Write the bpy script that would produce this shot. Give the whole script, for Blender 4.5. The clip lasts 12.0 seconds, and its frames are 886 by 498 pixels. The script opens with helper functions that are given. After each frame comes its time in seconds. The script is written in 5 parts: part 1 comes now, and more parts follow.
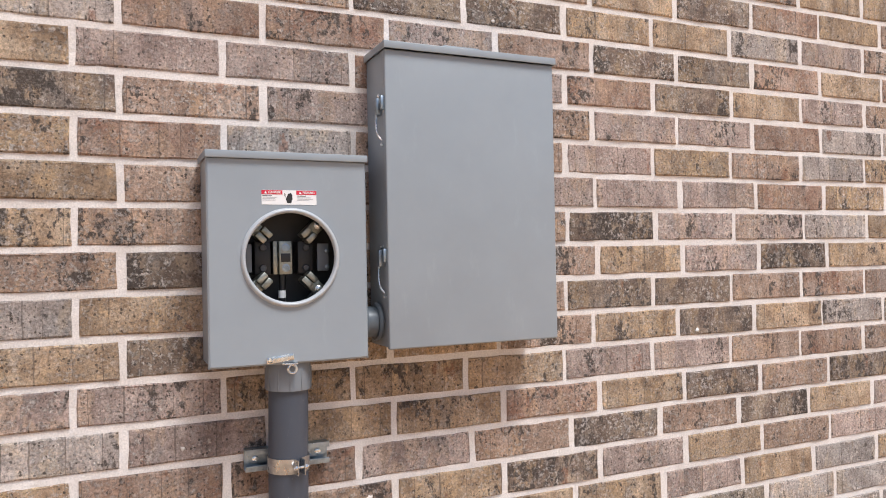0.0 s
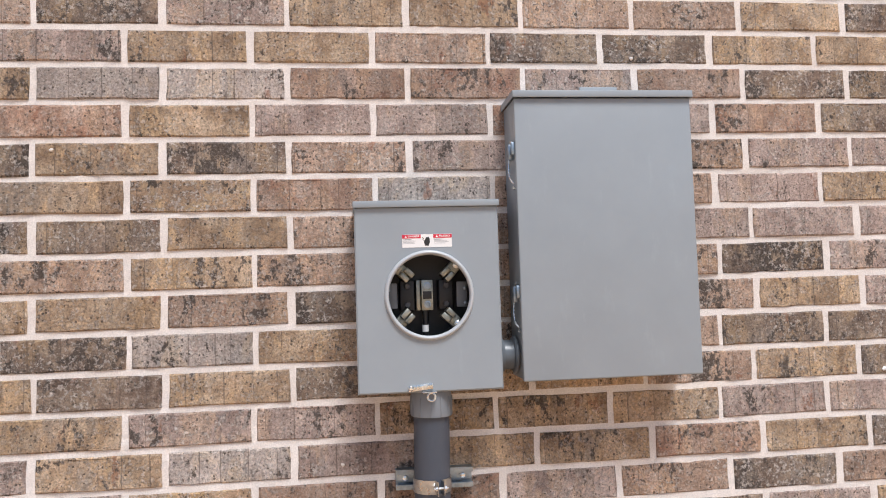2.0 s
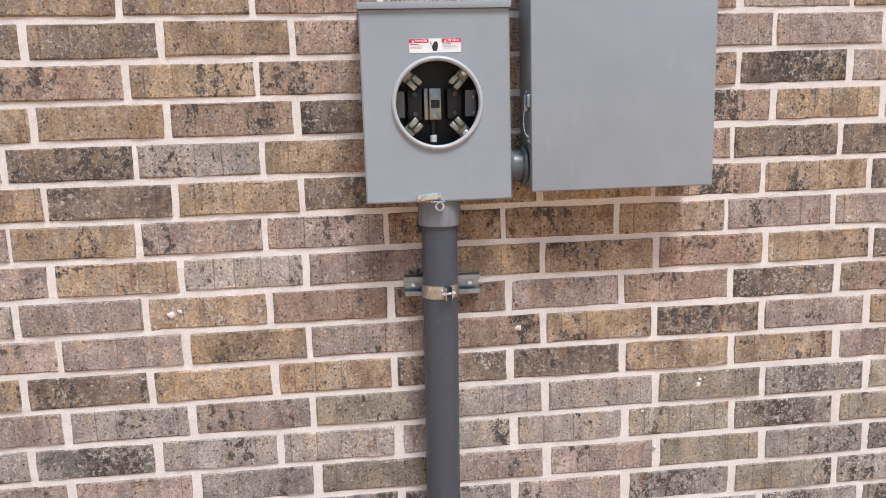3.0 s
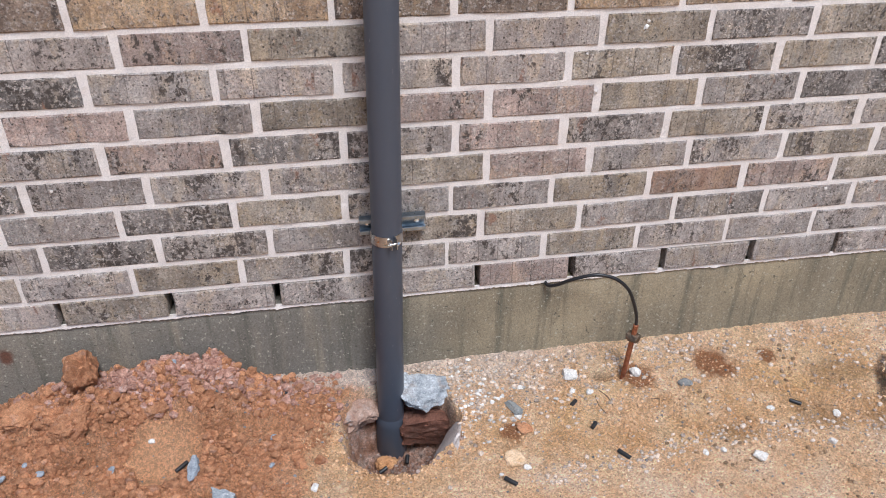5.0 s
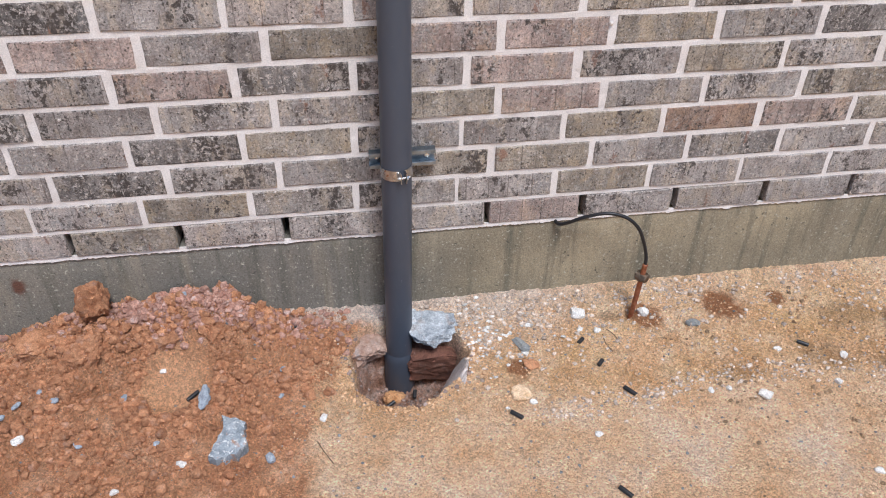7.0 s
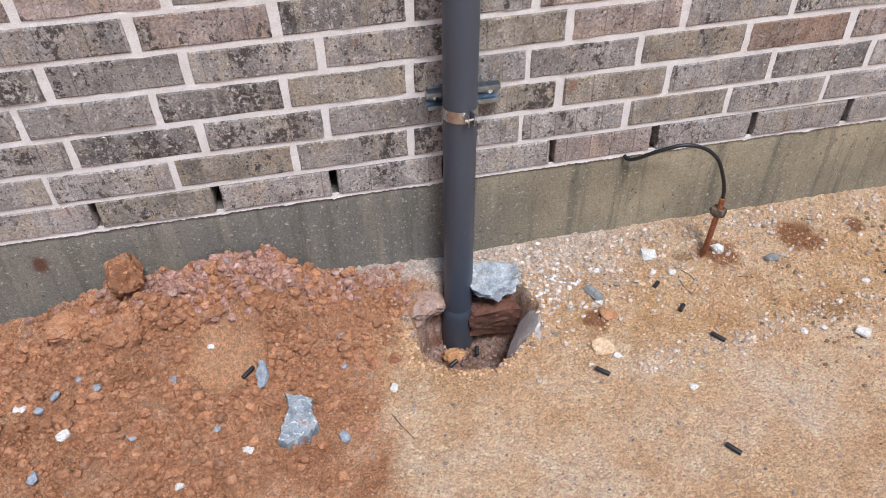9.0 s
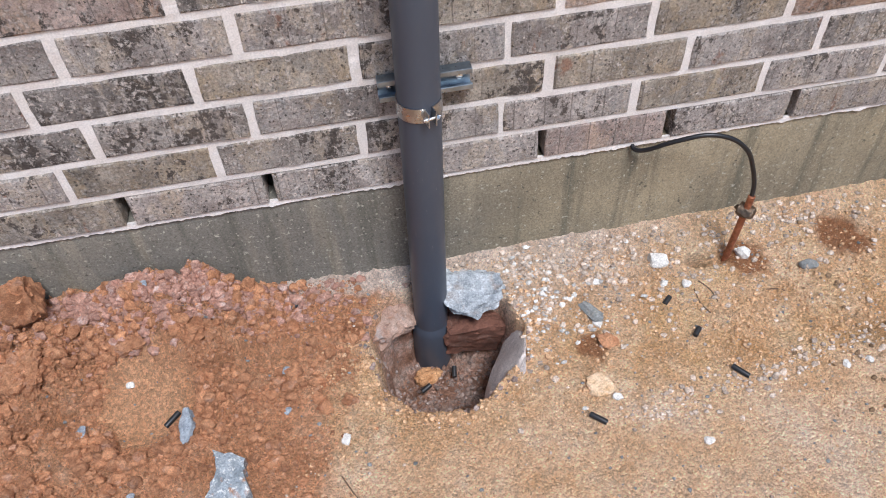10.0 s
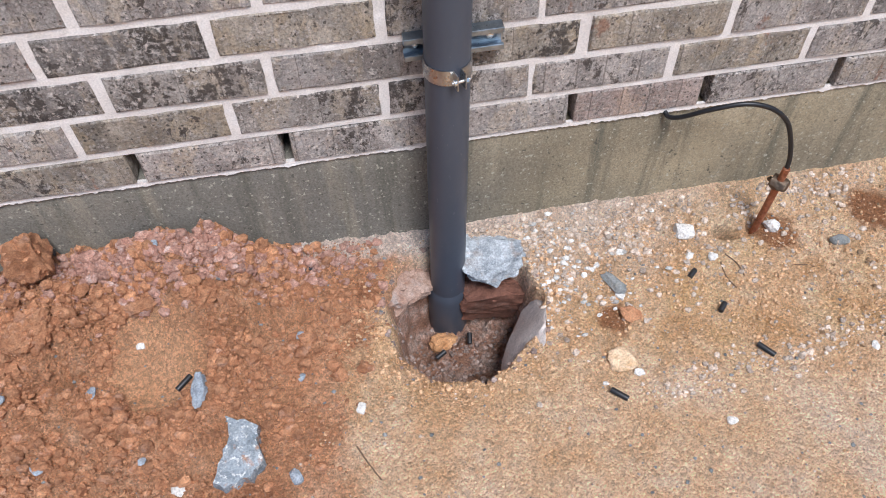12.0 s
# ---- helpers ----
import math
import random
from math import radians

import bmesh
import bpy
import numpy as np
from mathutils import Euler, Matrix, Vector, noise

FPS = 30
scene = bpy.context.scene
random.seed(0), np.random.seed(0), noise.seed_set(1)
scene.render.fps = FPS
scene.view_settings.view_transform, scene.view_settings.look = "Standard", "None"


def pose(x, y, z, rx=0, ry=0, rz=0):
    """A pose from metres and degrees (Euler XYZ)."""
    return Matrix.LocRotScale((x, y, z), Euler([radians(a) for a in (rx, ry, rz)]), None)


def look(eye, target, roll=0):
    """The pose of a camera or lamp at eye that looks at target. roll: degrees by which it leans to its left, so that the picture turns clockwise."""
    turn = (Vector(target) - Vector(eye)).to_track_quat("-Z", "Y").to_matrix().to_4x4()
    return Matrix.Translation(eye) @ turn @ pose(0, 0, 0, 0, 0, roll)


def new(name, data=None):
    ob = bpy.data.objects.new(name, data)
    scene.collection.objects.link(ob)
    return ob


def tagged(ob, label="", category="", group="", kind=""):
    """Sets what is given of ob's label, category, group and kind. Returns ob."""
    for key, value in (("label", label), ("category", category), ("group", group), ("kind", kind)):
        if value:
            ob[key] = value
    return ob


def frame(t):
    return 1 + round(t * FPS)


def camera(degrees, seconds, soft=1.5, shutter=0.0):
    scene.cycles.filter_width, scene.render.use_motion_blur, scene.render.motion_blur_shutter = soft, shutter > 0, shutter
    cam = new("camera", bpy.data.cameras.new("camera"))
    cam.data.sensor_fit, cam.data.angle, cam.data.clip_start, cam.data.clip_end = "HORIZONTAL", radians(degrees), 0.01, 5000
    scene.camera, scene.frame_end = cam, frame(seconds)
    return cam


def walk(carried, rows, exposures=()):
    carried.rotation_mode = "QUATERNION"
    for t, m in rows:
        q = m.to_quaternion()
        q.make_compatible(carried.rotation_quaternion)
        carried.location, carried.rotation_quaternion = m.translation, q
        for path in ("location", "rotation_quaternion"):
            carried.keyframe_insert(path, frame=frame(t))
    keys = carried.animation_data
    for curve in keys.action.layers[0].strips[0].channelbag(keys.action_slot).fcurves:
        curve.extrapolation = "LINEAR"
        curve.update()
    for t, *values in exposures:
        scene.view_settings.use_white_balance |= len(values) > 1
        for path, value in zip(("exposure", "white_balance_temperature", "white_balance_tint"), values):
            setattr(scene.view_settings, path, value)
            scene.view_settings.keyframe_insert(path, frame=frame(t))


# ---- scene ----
cam = camera(62.0, 12.0, soft=1.0)
PATH = [
    (0, (-0.263, -1.434, 1.556), (0.555, 0.391, 1.578), -1.1),
    (0.5, (-0.126, -1.542, 1.559), (0.37, 0.394, 1.634), -1.8),
    (1, (-0.096, -1.571, 1.565), (0.265, 0.391, 1.701), -2.1),
    (1.5, (-0.1, -1.569, 1.563), (0.184, 0.404, 1.724), -1.9),
    (2, (-0.109, -1.568, 1.566), (0.121, 0.415, 1.682), -1.8),
    (2.5, (-0.113, -1.562, 1.545), (0.093, 0.426, 1.497), -1.9),
    (3, (-0.118, -1.554, 1.525), (0.086, 0.407, 1.185), -1.7),
    (3.5, (-0.117, -1.544, 1.487), (0.103, 0.345, 0.867), -1.4),
    (3.7, (-0.115, -1.539, 1.482), (0.116, 0.31, 0.756), -1.2),
    (5.3, (-0.107, -1.568, 1.357), (0.189, 0.076, 0.258), 0.4),
    (5.5, (-0.106, -1.567, 1.361), (0.19, 0.064, 0.242), 0.4),
    (6, (-0.102, -1.576, 1.354), (0.187, 0.044, 0.217), 0.4),
    (6.5, (-0.106, -1.578, 1.34), (0.171, 0.033, 0.188), 0.6),
    (7, (-0.112, -1.579, 1.332), (0.145, 0.018, 0.156), 0.6),
    (7.2, (-0.112, -1.561, 1.336), (0.14, 0.02, 0.137), 0.5),
    (8.8, (-0.246, -1.422, 1.274), (0.012, 0.084, -0.017), -1.9),
    (9, (-0.281, -1.377, 1.269), (0.005, 0.09, -0.06), -1.5),
    (9.5, (-0.195, -1.185, 1.232), (0.064, 0.199, -0.188), -2.1),
    (10, (-0.114, -1.044, 1.189), (0.102, 0.286, -0.29), -3.1),
    (10.5, (-0.117, -0.975, 1.162), (0.073, 0.287, -0.378), -3.5),
    (11, (-0.136, -0.951, 1.152), (0.049, 0.258, -0.43), -3.0),
    (11.5, (-0.142, -0.957, 1.157), (0.047, 0.238, -0.436), -2.5),
    (12, (-0.138, -0.979, 1.176), (0.05, 0.246, -0.394), -1.9),
]
walk(cam, [(t, look(eye, target, roll)) for t, eye, target, roll in PATH], exposures=((0.0, 0.27, 6250, 10), (3.3, 0.31, 6200, 10), (5.3, 0.17, 5900, 10), (7.2, 0.18, 5900, 10), (9.0, 0.22, 5900, 10), (12.0, 0.31, 5900, 10)))

# ---- world, sun, exposure ----
world = bpy.data.worlds.new("overcast_sky")
scene.world = world
world.use_nodes = True
wn = world.node_tree
sky = wn.nodes.new("ShaderNodeTexSky")
sky.sky_type, sky.sun_disc = "NISHITA", False
sky.sun_elevation, sky.sun_rotation = radians(64), radians(160)
sky.air_density, sky.dust_density, sky.ozone_density = 1.0, 2.0, 1.5
wn.links.new(sky.outputs[0], wn.nodes["Background"].inputs[0])
wn.nodes["Background"].inputs[1].default_value = 0.089
sun = new("sun", bpy.data.lights.new("sun", "SUN"))
sun.data.energy, sun.data.angle, sun.data.color = 3.05, radians(20), (1.0, 0.985, 0.96)
sun.matrix_world = look((0.7, -2.15, 4.2), (0, 0, 0))


# ---- materials ----
def material(name, rough=0.8, metal=0.0, colour=(0.5, 0.5, 0.5)):
    m = bpy.data.materials.new(name)
    m.use_nodes = True
    b = m.node_tree.nodes["Principled BSDF"]
    b.inputs["Roughness"].default_value, b.inputs["Metallic"].default_value = rough, metal
    b.inputs["Base Color"].default_value = (*colour, 1)
    return m, m.node_tree, b


def node(nt, kind, **sets):
    n = nt.nodes.new(kind)
    for key, value in sets.items():
        n.inputs[key.replace("_", " ")].default_value = value
    return n


def position(nt, stretch=(1, 1, 1), shift=None):
    """World position, stretched, and moved by a value so that alike pieces differ."""
    p = nt.nodes.new("ShaderNodeNewGeometry").outputs["Position"]
    mul = nt.nodes.new("ShaderNodeVectorMath")
    mul.operation = "MULTIPLY_ADD"
    nt.links.new(p, mul.inputs[0])
    mul.inputs[1].default_value = stretch
    if shift is not None:
        nt.links.new(shift, mul.inputs[2])
    return mul.outputs[0]


def grain(nt, vec, scale, detail=6.0, rough=0.6, twist=0.0):
    n = node(nt, "ShaderNodeTexNoise", Scale=scale, Detail=detail, Roughness=rough, Distortion=twist)
    nt.links.new(vec, n.inputs["Vector"])
    return n.outputs["Fac"]


def ramp(nt, fac, *stops):
    n = nt.nodes.new("ShaderNodeValToRGB")
    while len(n.color_ramp.elements) < len(stops):
        n.color_ramp.elements.new(0.5)
    for e, (at, c) in zip(n.color_ramp.elements, stops):
        e.position = at
        e.color = (c, c, c, 1) if isinstance(c, (int, float)) else (*c, 1)
    nt.links.new(fac, n.inputs[0])
    return n.outputs[0]


def blend(nt, fac, a, b, mode="MIX"):
    n = nt.nodes.new("ShaderNodeMix")
    n.data_type, n.blend_type = "RGBA", mode
    for value, socket in ((fac, n.inputs[0]), (a, n.inputs[6]), (b, n.inputs[7])):
        if isinstance(value, (int, float)):
            socket.default_value = value
        elif isinstance(value, tuple):
            socket.default_value = (*value, 1)
        else:
            nt.links.new(value, socket)
    return n.outputs[2]


def maths(nt, op, a, b=0.0, clamp=False):
    n = nt.nodes.new("ShaderNodeMath")
    n.operation, n.use_clamp = op, clamp
    for value, socket in ((a, n.inputs[0]), (b, n.inputs[1])):
        if isinstance(value, (int, float)):
            socket.default_value = value
        else:
            nt.links.new(value, socket)
    return n.outputs[0]


def relief(nt, b, height, strength=0.5, distance=0.002):
    n = node(nt, "ShaderNodeBump", Strength=strength, Distance=distance)
    nt.links.new(height, n.inputs["Height"])
    nt.links.new(n.outputs[0], b.inputs["Normal"])


def colour_to(nt, b, c):
    nt.links.new(c, b.inputs["Base Color"])


def cells(nt, vec, scale, feature="F1", dims="3D"):
    n = node(nt, "ShaderNodeTexVoronoi", Scale=scale)
    n.voronoi_dimensions, n.feature = dims, feature
    nt.links.new(vec, n.inputs["W" if dims == "1D" else "Vector"])
    return n


def brick_material(name, low, mid, high, dark, frost):
    """Fired clay face: bands and patches of hue, crisp burnt blotches, pale frosting, pores and thin drag lines."""
    m, nt, b = material(name, 0.9)
    rnd = nt.nodes.new("ShaderNodeObjectInfo").outputs["Random"]
    isl = nt.nodes.new("ShaderNodeNewGeometry").outputs["Random Per Island"]
    shift = maths(nt, "MULTIPLY", maths(nt, "ADD", rnd, isl), 37.0)
    p = position(nt, (1, 1, 1), shift)
    tall = position(nt, (1, 1, 0.45), shift)
    along = nt.nodes.new("ShaderNodeSeparateXYZ")
    nt.links.new(p, along.inputs[0])
    u = maths(nt, "ADD", along.outputs["X"], maths(nt, "MULTIPLY", grain(nt, p, 40, 2), 0.004))
    body = ramp(nt, grain(nt, p, 17, 5, 0.6), (0.34, low), (0.5, mid), (0.64, high))
    band = nt.nodes.new("ShaderNodeSeparateColor")
    nt.links.new(cells(nt, u, 17, "F1", "1D").outputs["Color"], band.inputs[0])
    body = blend(nt, 1.0, body, ramp(nt, band.outputs[0], (0.0, 0.84), (1.0, 1.16)), "MULTIPLY")
    warm = ramp(nt, grain(nt, tall, 15, 5, 0.65, 0.3), (0.53, 0.0), (0.58, 0.55))
    body = blend(nt, warm, body, (high[0] * 1.05, high[1] * 0.95, high[2] * 0.78))
    cool = ramp(nt, grain(nt, tall, 13, 5, 0.65, 0.3), (0.36, 0.6), (0.42, 0.0))
    body = blend(nt, cool, body, tuple(0.13 + 0.42 * v for v in mid))
    rusty = maths(nt, "MULTIPLY", ramp(nt, grain(nt, tall, 21, 5, 0.65), (0.62, 0.0), (0.66, 0.7)), maths(nt, "GREATER_THAN", band.outputs[1], 0.55))
    body = blend(nt, rusty, body, (0.27, 0.125, 0.075))
    mask = grain(nt, tall, 10, 3, 0.5)
    blotch = maths(nt, "ADD", grain(nt, position(nt, (1, 1, 0.7), shift), 62, 6, 0.68, 0.2), maths(nt, "MULTIPLY", maths(nt, "SUBTRACT", mask, 0.5), 0.75))
    edge = 0.665 - 0.15 * dark * dark
    soot = maths(nt, "MULTIPLY", ramp(nt, blotch, (edge, 0.0), (edge + 0.05, 1.0)), 0.92)
    body = blend(nt, soot, body, (0.072, 0.057, 0.048))
    pale = maths(nt, "MULTIPLY", ramp(nt, grain(nt, p, 115, 6, 0.75), (0.51, 0.0), (0.58, 1.0)), ramp(nt, grain(nt, tall, 14, 3), (0.38, 0.25), (0.55, 1.0)))
    body = blend(nt, maths(nt, "MULTIPLY", pale, frost), body, (0.64, 0.57, 0.52))
    streak = ramp(nt, grain(nt, position(nt, (1, 1, 0.2), shift), 60, 5, 0.65), (0.36, 0.86), (0.5, 1.0), (0.64, 1.13))
    body = blend(nt, 1.0, body, streak, "MULTIPLY")
    fine = ramp(nt, grain(nt, p, 210, 5, 0.8), (0.35, 0.54), (0.5, 1.0), (0.65, 1.4))
    body = blend(nt, 1.0, body, fine, "MULTIPLY")
    cell = cells(nt, p, 140)
    chance = nt.nodes.new("ShaderNodeSeparateColor")
    nt.links.new(cell.outputs["Color"], chance.inputs[0])
    wide = maths(nt, "MULTIPLY", maths(nt, "POWER", chance.outputs[0], 3.0), 0.36)
    ragged = maths(nt, "ADD", cell.outputs["Distance"], maths(nt, "MULTIPLY", maths(nt, "SUBTRACT", grain(nt, p, 230, 3), 0.5), 0.75))
    pits = maths(nt, "LESS_THAN", ragged, wide)
    body = blend(nt, maths(nt, "MULTIPLY", pits, 0.8), body, (0.06, 0.047, 0.038))
    pores = ramp(nt, grain(nt, position(nt, (1, 1, 0.6), shift), 190, 4, 0.7), (0.32, 0.85), (0.40, 0.0))
    body = blend(nt, pores, body, (0.085, 0.062, 0.05))
    drag = maths(nt, "MULTIPLY", maths(nt, "LESS_THAN", cells(nt, u, 17, "DISTANCE_TO_EDGE", "1D").outputs["Distance"], 0.022), maths(nt, "GREATER_THAN", band.outputs[2], 0.6))
    body = blend(nt, maths(nt, "MULTIPLY", drag, 0.55), body, (0.11, 0.085, 0.07))
    tint = ramp(nt, maths(nt, "FRACT", maths(nt, "MULTIPLY", shift, 1.7)), (0.0, 0.92), (1.0, 1.17))
    colour_to(nt, b, blend(nt, 1.0, body, tint, "MULTIPLY"))
    tall2 = maths(nt, "SUBTRACT", maths(nt, "ADD", grain(nt, p, 190, 6, 0.8), maths(nt, "MULTIPLY", grain(nt, p, 40, 4), 0.7)), maths(nt, "ADD", maths(nt, "MULTIPLY", pits, 0.9), maths(nt, "MULTIPLY", drag, 0.6)))
    relief(nt, b, maths(nt, "ADD", tall2, maths(nt, "MULTIPLY", pale, 0.5)), 1.0, 0.004)
    return m


BRICK = {
    "t": brick_material("brick_tan", (0.28, 0.185, 0.115), (0.435, 0.31, 0.205), (0.54, 0.41, 0.29), 0.5, 0.5),
    "o": brick_material("brick_olive", (0.25, 0.205, 0.16), (0.36, 0.30, 0.235), (0.45, 0.385, 0.315), 0.6, 0.7),
    "b": brick_material("brick_brown", (0.30, 0.20, 0.145), (0.43, 0.30, 0.225), (0.52, 0.385, 0.30), 0.68, 0.7),
    "g": brick_material("brick_grey", (0.27, 0.225, 0.20), (0.38, 0.33, 0.30), (0.47, 0.42, 0.385), 0.7, 0.9),
    "p": brick_material("brick_mauve", (0.31, 0.225, 0.193), (0.425, 0.323, 0.28), (0.51, 0.405, 0.355), 0.6, 0.65),
    "l": brick_material("brick_pale", (0.34, 0.28, 0.245), (0.45, 0.38, 0.34), (0.54, 0.47, 0.42), 0.6, 0.9),
    "d": brick_material("brick_dark", (0.14, 0.095, 0.072), (0.25, 0.185, 0.14), (0.38, 0.29, 0.21), 0.88, 0.8),
    "n": brick_material("brick_frosted", (0.23, 0.195, 0.17), (0.34, 0.295, 0.26), (0.45, 0.40, 0.36), 0.92, 1.0),
    "k": brick_material("brick_charcoal", (0.14, 0.122, 0.11), (0.25, 0.22, 0.20), (0.38, 0.335, 0.30), 0.9, 1.0),
    "r": brick_material("brick_red", (0.295, 0.165, 0.115), (0.385, 0.257, 0.19), (0.44, 0.325, 0.262), 0.6, 0.45),
    "m": brick_material("brick_mottled", (0.28, 0.19, 0.13), (0.42, 0.29, 0.19), (0.54, 0.40, 0.25), 0.85, 0.9),
}

mortar, nt, b = material("mortar", 0.95)
p = position(nt)
c = ramp(nt, grain(nt, p, 14, 5), (0.3, (0.74, 0.67, 0.62)), (0.7, (0.86, 0.80, 0.755)))
colour_to(nt, b, blend(nt, 1.0, c, ramp(nt, grain(nt, p, 330, 3), (0.3, 0.82), (0.65, 1.08)), "MULTIPLY"))
relief(nt, b, maths(nt, "ADD", grain(nt, p, 300, 4, 0.7), grain(nt, p, 60, 4)), 0.7, 0.0025)

concrete, nt, b = material("foundation_concrete", 0.85)
p = position(nt)
c = ramp(nt, grain(nt, p, 3.0, 5, 0.55), (0.32, (0.20, 0.165, 0.115)), (0.5, (0.275, 0.23, 0.155)), (0.68, (0.385, 0.315, 0.205)))
side = nt.nodes.new("ShaderNodeSeparateXYZ")
nt.links.new(p, side.inputs[0])
damp = ramp(nt, maths(nt, "ADD", side.outputs["X"], maths(nt, "MULTIPLY", grain(nt, p, 5), 0.3)), (0.08, 1.0), (0.38, 0.0))
c = blend(nt, maths(nt, "MULTIPLY", damp, 0.75), c, (0.185, 0.175, 0.157))
streak = ramp(nt, grain(nt, position(nt, (1, 1, 0.07)), 26, 5, 0.65), (0.52, 0.0), (0.68, 0.7))
c = blend(nt, streak, c, (0.105, 0.10, 0.075))
lime = ramp(nt, grain(nt, position(nt, (1, 1, 0.12)), 14, 4, 0.6), (0.56, 0.0), (0.7, 0.45))
c = blend(nt, lime, c, (0.40, 0.34, 0.24))
c = blend(nt, ramp(nt, grain(nt, p, 120, 3, 0.6), (0.62, 0.0), (0.67, 0.8)), c, (0.48, 0.45, 0.36))
pits = ramp(nt, grain(nt, p, 85, 2, 0.5), (0.27, 1.0), (0.31, 0.0))
c = blend(nt, maths(nt, "MULTIPLY", pits, 0.7), c, (0.07, 0.065, 0.05))
rust = node(nt, "ShaderNodeVectorMath")
rust.operation = "DISTANCE"
nt.links.new(position(nt, (1, 0, 0.6)), rust.inputs[0])
rust.inputs[1].default_value = (-0.935, 0, 0.093)
stain = ramp(nt, maths(nt, "ADD", rust.outputs["Value"], maths(nt, "MULTIPLY", grain(nt, p, 60), 0.02)), (0.019, 1.0), (0.03, 0.0))
c = blend(nt, maths(nt, "MULTIPLY", stain, 0.85), c, (0.12, 0.035, 0.015))
colour_to(nt, b, blend(nt, 1.0, c, ramp(nt, grain(nt, p, 260, 5, 0.8), (0.36, 0.62), (0.64, 1.25)), "MULTIPLY"))
relief(nt, b, maths(nt, "SUBTRACT", maths(nt, "ADD", grain(nt, p, 240, 4), grain(nt, p, 30, 3)), pits), 0.5, 0.002)

soil, nt, b = material("clay_soil", 0.95)
p = position(nt)
xyz = nt.nodes.new("ShaderNodeSeparateXYZ")
nt.links.new(p, xyz.inputs[0])
X, Y, Z = xyz.outputs
tan_soil = ramp(nt, grain(nt, p, 7, 6, 0.65), (0.34, (0.66, 0.37, 0.17)), (0.5, (0.83, 0.53, 0.30)), (0.66, (0.94, 0.70, 0.47)))
ochre = ramp(nt, grain(nt, p, 5, 4, 0.6, 0.5), (0.48, 0.0), (0.6, 0.5))
tan_soil = blend(nt, ochre, tan_soil, (0.78, 0.50, 0.23))
rusty = ramp(nt, grain(nt, p, 13, 6, 0.7, 1.0), (0.53, 0.0), (0.62, 0.45))
tan_soil = blend(nt, rusty, tan_soil, (0.54, 0.27, 0.11))
trod = ramp(nt, maths(nt, "ADD", maths(nt, "MULTIPLY", Y, -1.0), maths(nt, "MULTIPLY", maths(nt, "SUBTRACT", grain(nt, p, 9, 5), 0.5), 0.14)), (0.37, 0.0), (0.44, 0.8))
peach = ramp(nt, grain(nt, p, 6, 6, 0.65), (0.34, (0.76, 0.44, 0.23)), (0.5, (0.90, 0.60, 0.37)), (0.66, (0.95, 0.73, 0.54)))
tan_soil = blend(nt, trod, tan_soil, peach)
tan_soil = blend(nt, ramp(nt, grain(nt, p, 16, 8, 0.75, 0.6), (0.55, 0.0), (0.64, 0.4)), tan_soil, (0.60, 0.32, 0.14))
red_soil = ramp(nt, grain(nt, p, 11, 6, 0.65), (0.32, (0.40, 0.165, 0.075)), (0.5, (0.60, 0.29, 0.145)), (0.68, (0.74, 0.42, 0.25)))
pink = ramp(nt, grain(nt, p, 9, 4), (0.3, (0.64, 0.49, 0.39)), (0.7, (0.84, 0.72, 0.63)))
# the spoil heap is red, with its border wandering
edge = maths(nt, "ADD", X, maths(nt, "MULTIPLY", maths(nt, "SUBTRACT", grain(nt, p, 6, 5), 0.5), 0.35))
edge = maths(nt, "ADD", edge, maths(nt, "MULTIPLY", maths(nt, "MINIMUM", maths(nt, "MULTIPLY", Y, -1.0), 0.17), 0.75))
edge = maths(nt, "ADD", edge, maths(nt, "MULTIPLY", Y, -0.17))
edge = maths(nt, "ADD", edge, 0.045)
is_red = ramp(nt, edge, (-0.02, 1.0), (0.08, 0.0))
far = ramp(nt, maths(nt, "ADD", maths(nt, "MULTIPLY", Y, -1.0), maths(nt, "MULTIPLY", grain(nt, p, 6), 0.3)), (0.72, 1.0), (0.95, 0.25))
is_red = maths(nt, "MULTIPLY", is_red, far)
is_red = maths(nt, "MULTIPLY", is_red, ramp(nt, maths(nt, "ADD", maths(nt, "MULTIPLY", X, 0.2), 1.0), (0.56, 0.0), (0.68, 1.0)))
gravelly = maths(nt, "ADD", maths(nt, "MULTIPLY", Y, -1.0), maths(nt, "MULTIPLY", grain(nt, p, 8, 5), 0.3))
c = blend(nt, maths(nt, "MULTIPLY", ramp(nt, gravelly, (0.13, 0.85), (0.36, 0.0)), ramp(nt, X, (0.35, 1.0), (0.65, 0.3))), tan_soil, pink)
c = blend(nt, is_red, c, red_soil)
# pale crust left bare along the slab
crust = maths(nt, "ADD", maths(nt, "MULTIPLY", Y, -1.0), maths(nt, "MULTIPLY", maths(nt, "SUBTRACT", grain(nt, p, 20, 5), 0.5), 0.06))
crust = maths(nt, "MULTIPLY", ramp(nt, crust, (0.03, 0.9), (0.05, 0.0)), maths(nt, "MULTIPLY", maths(nt, "GREATER_THAN", X, -0.28), maths(nt, "LESS_THAN", X, 0.05)))
c = blend(nt, crust, c, pink)
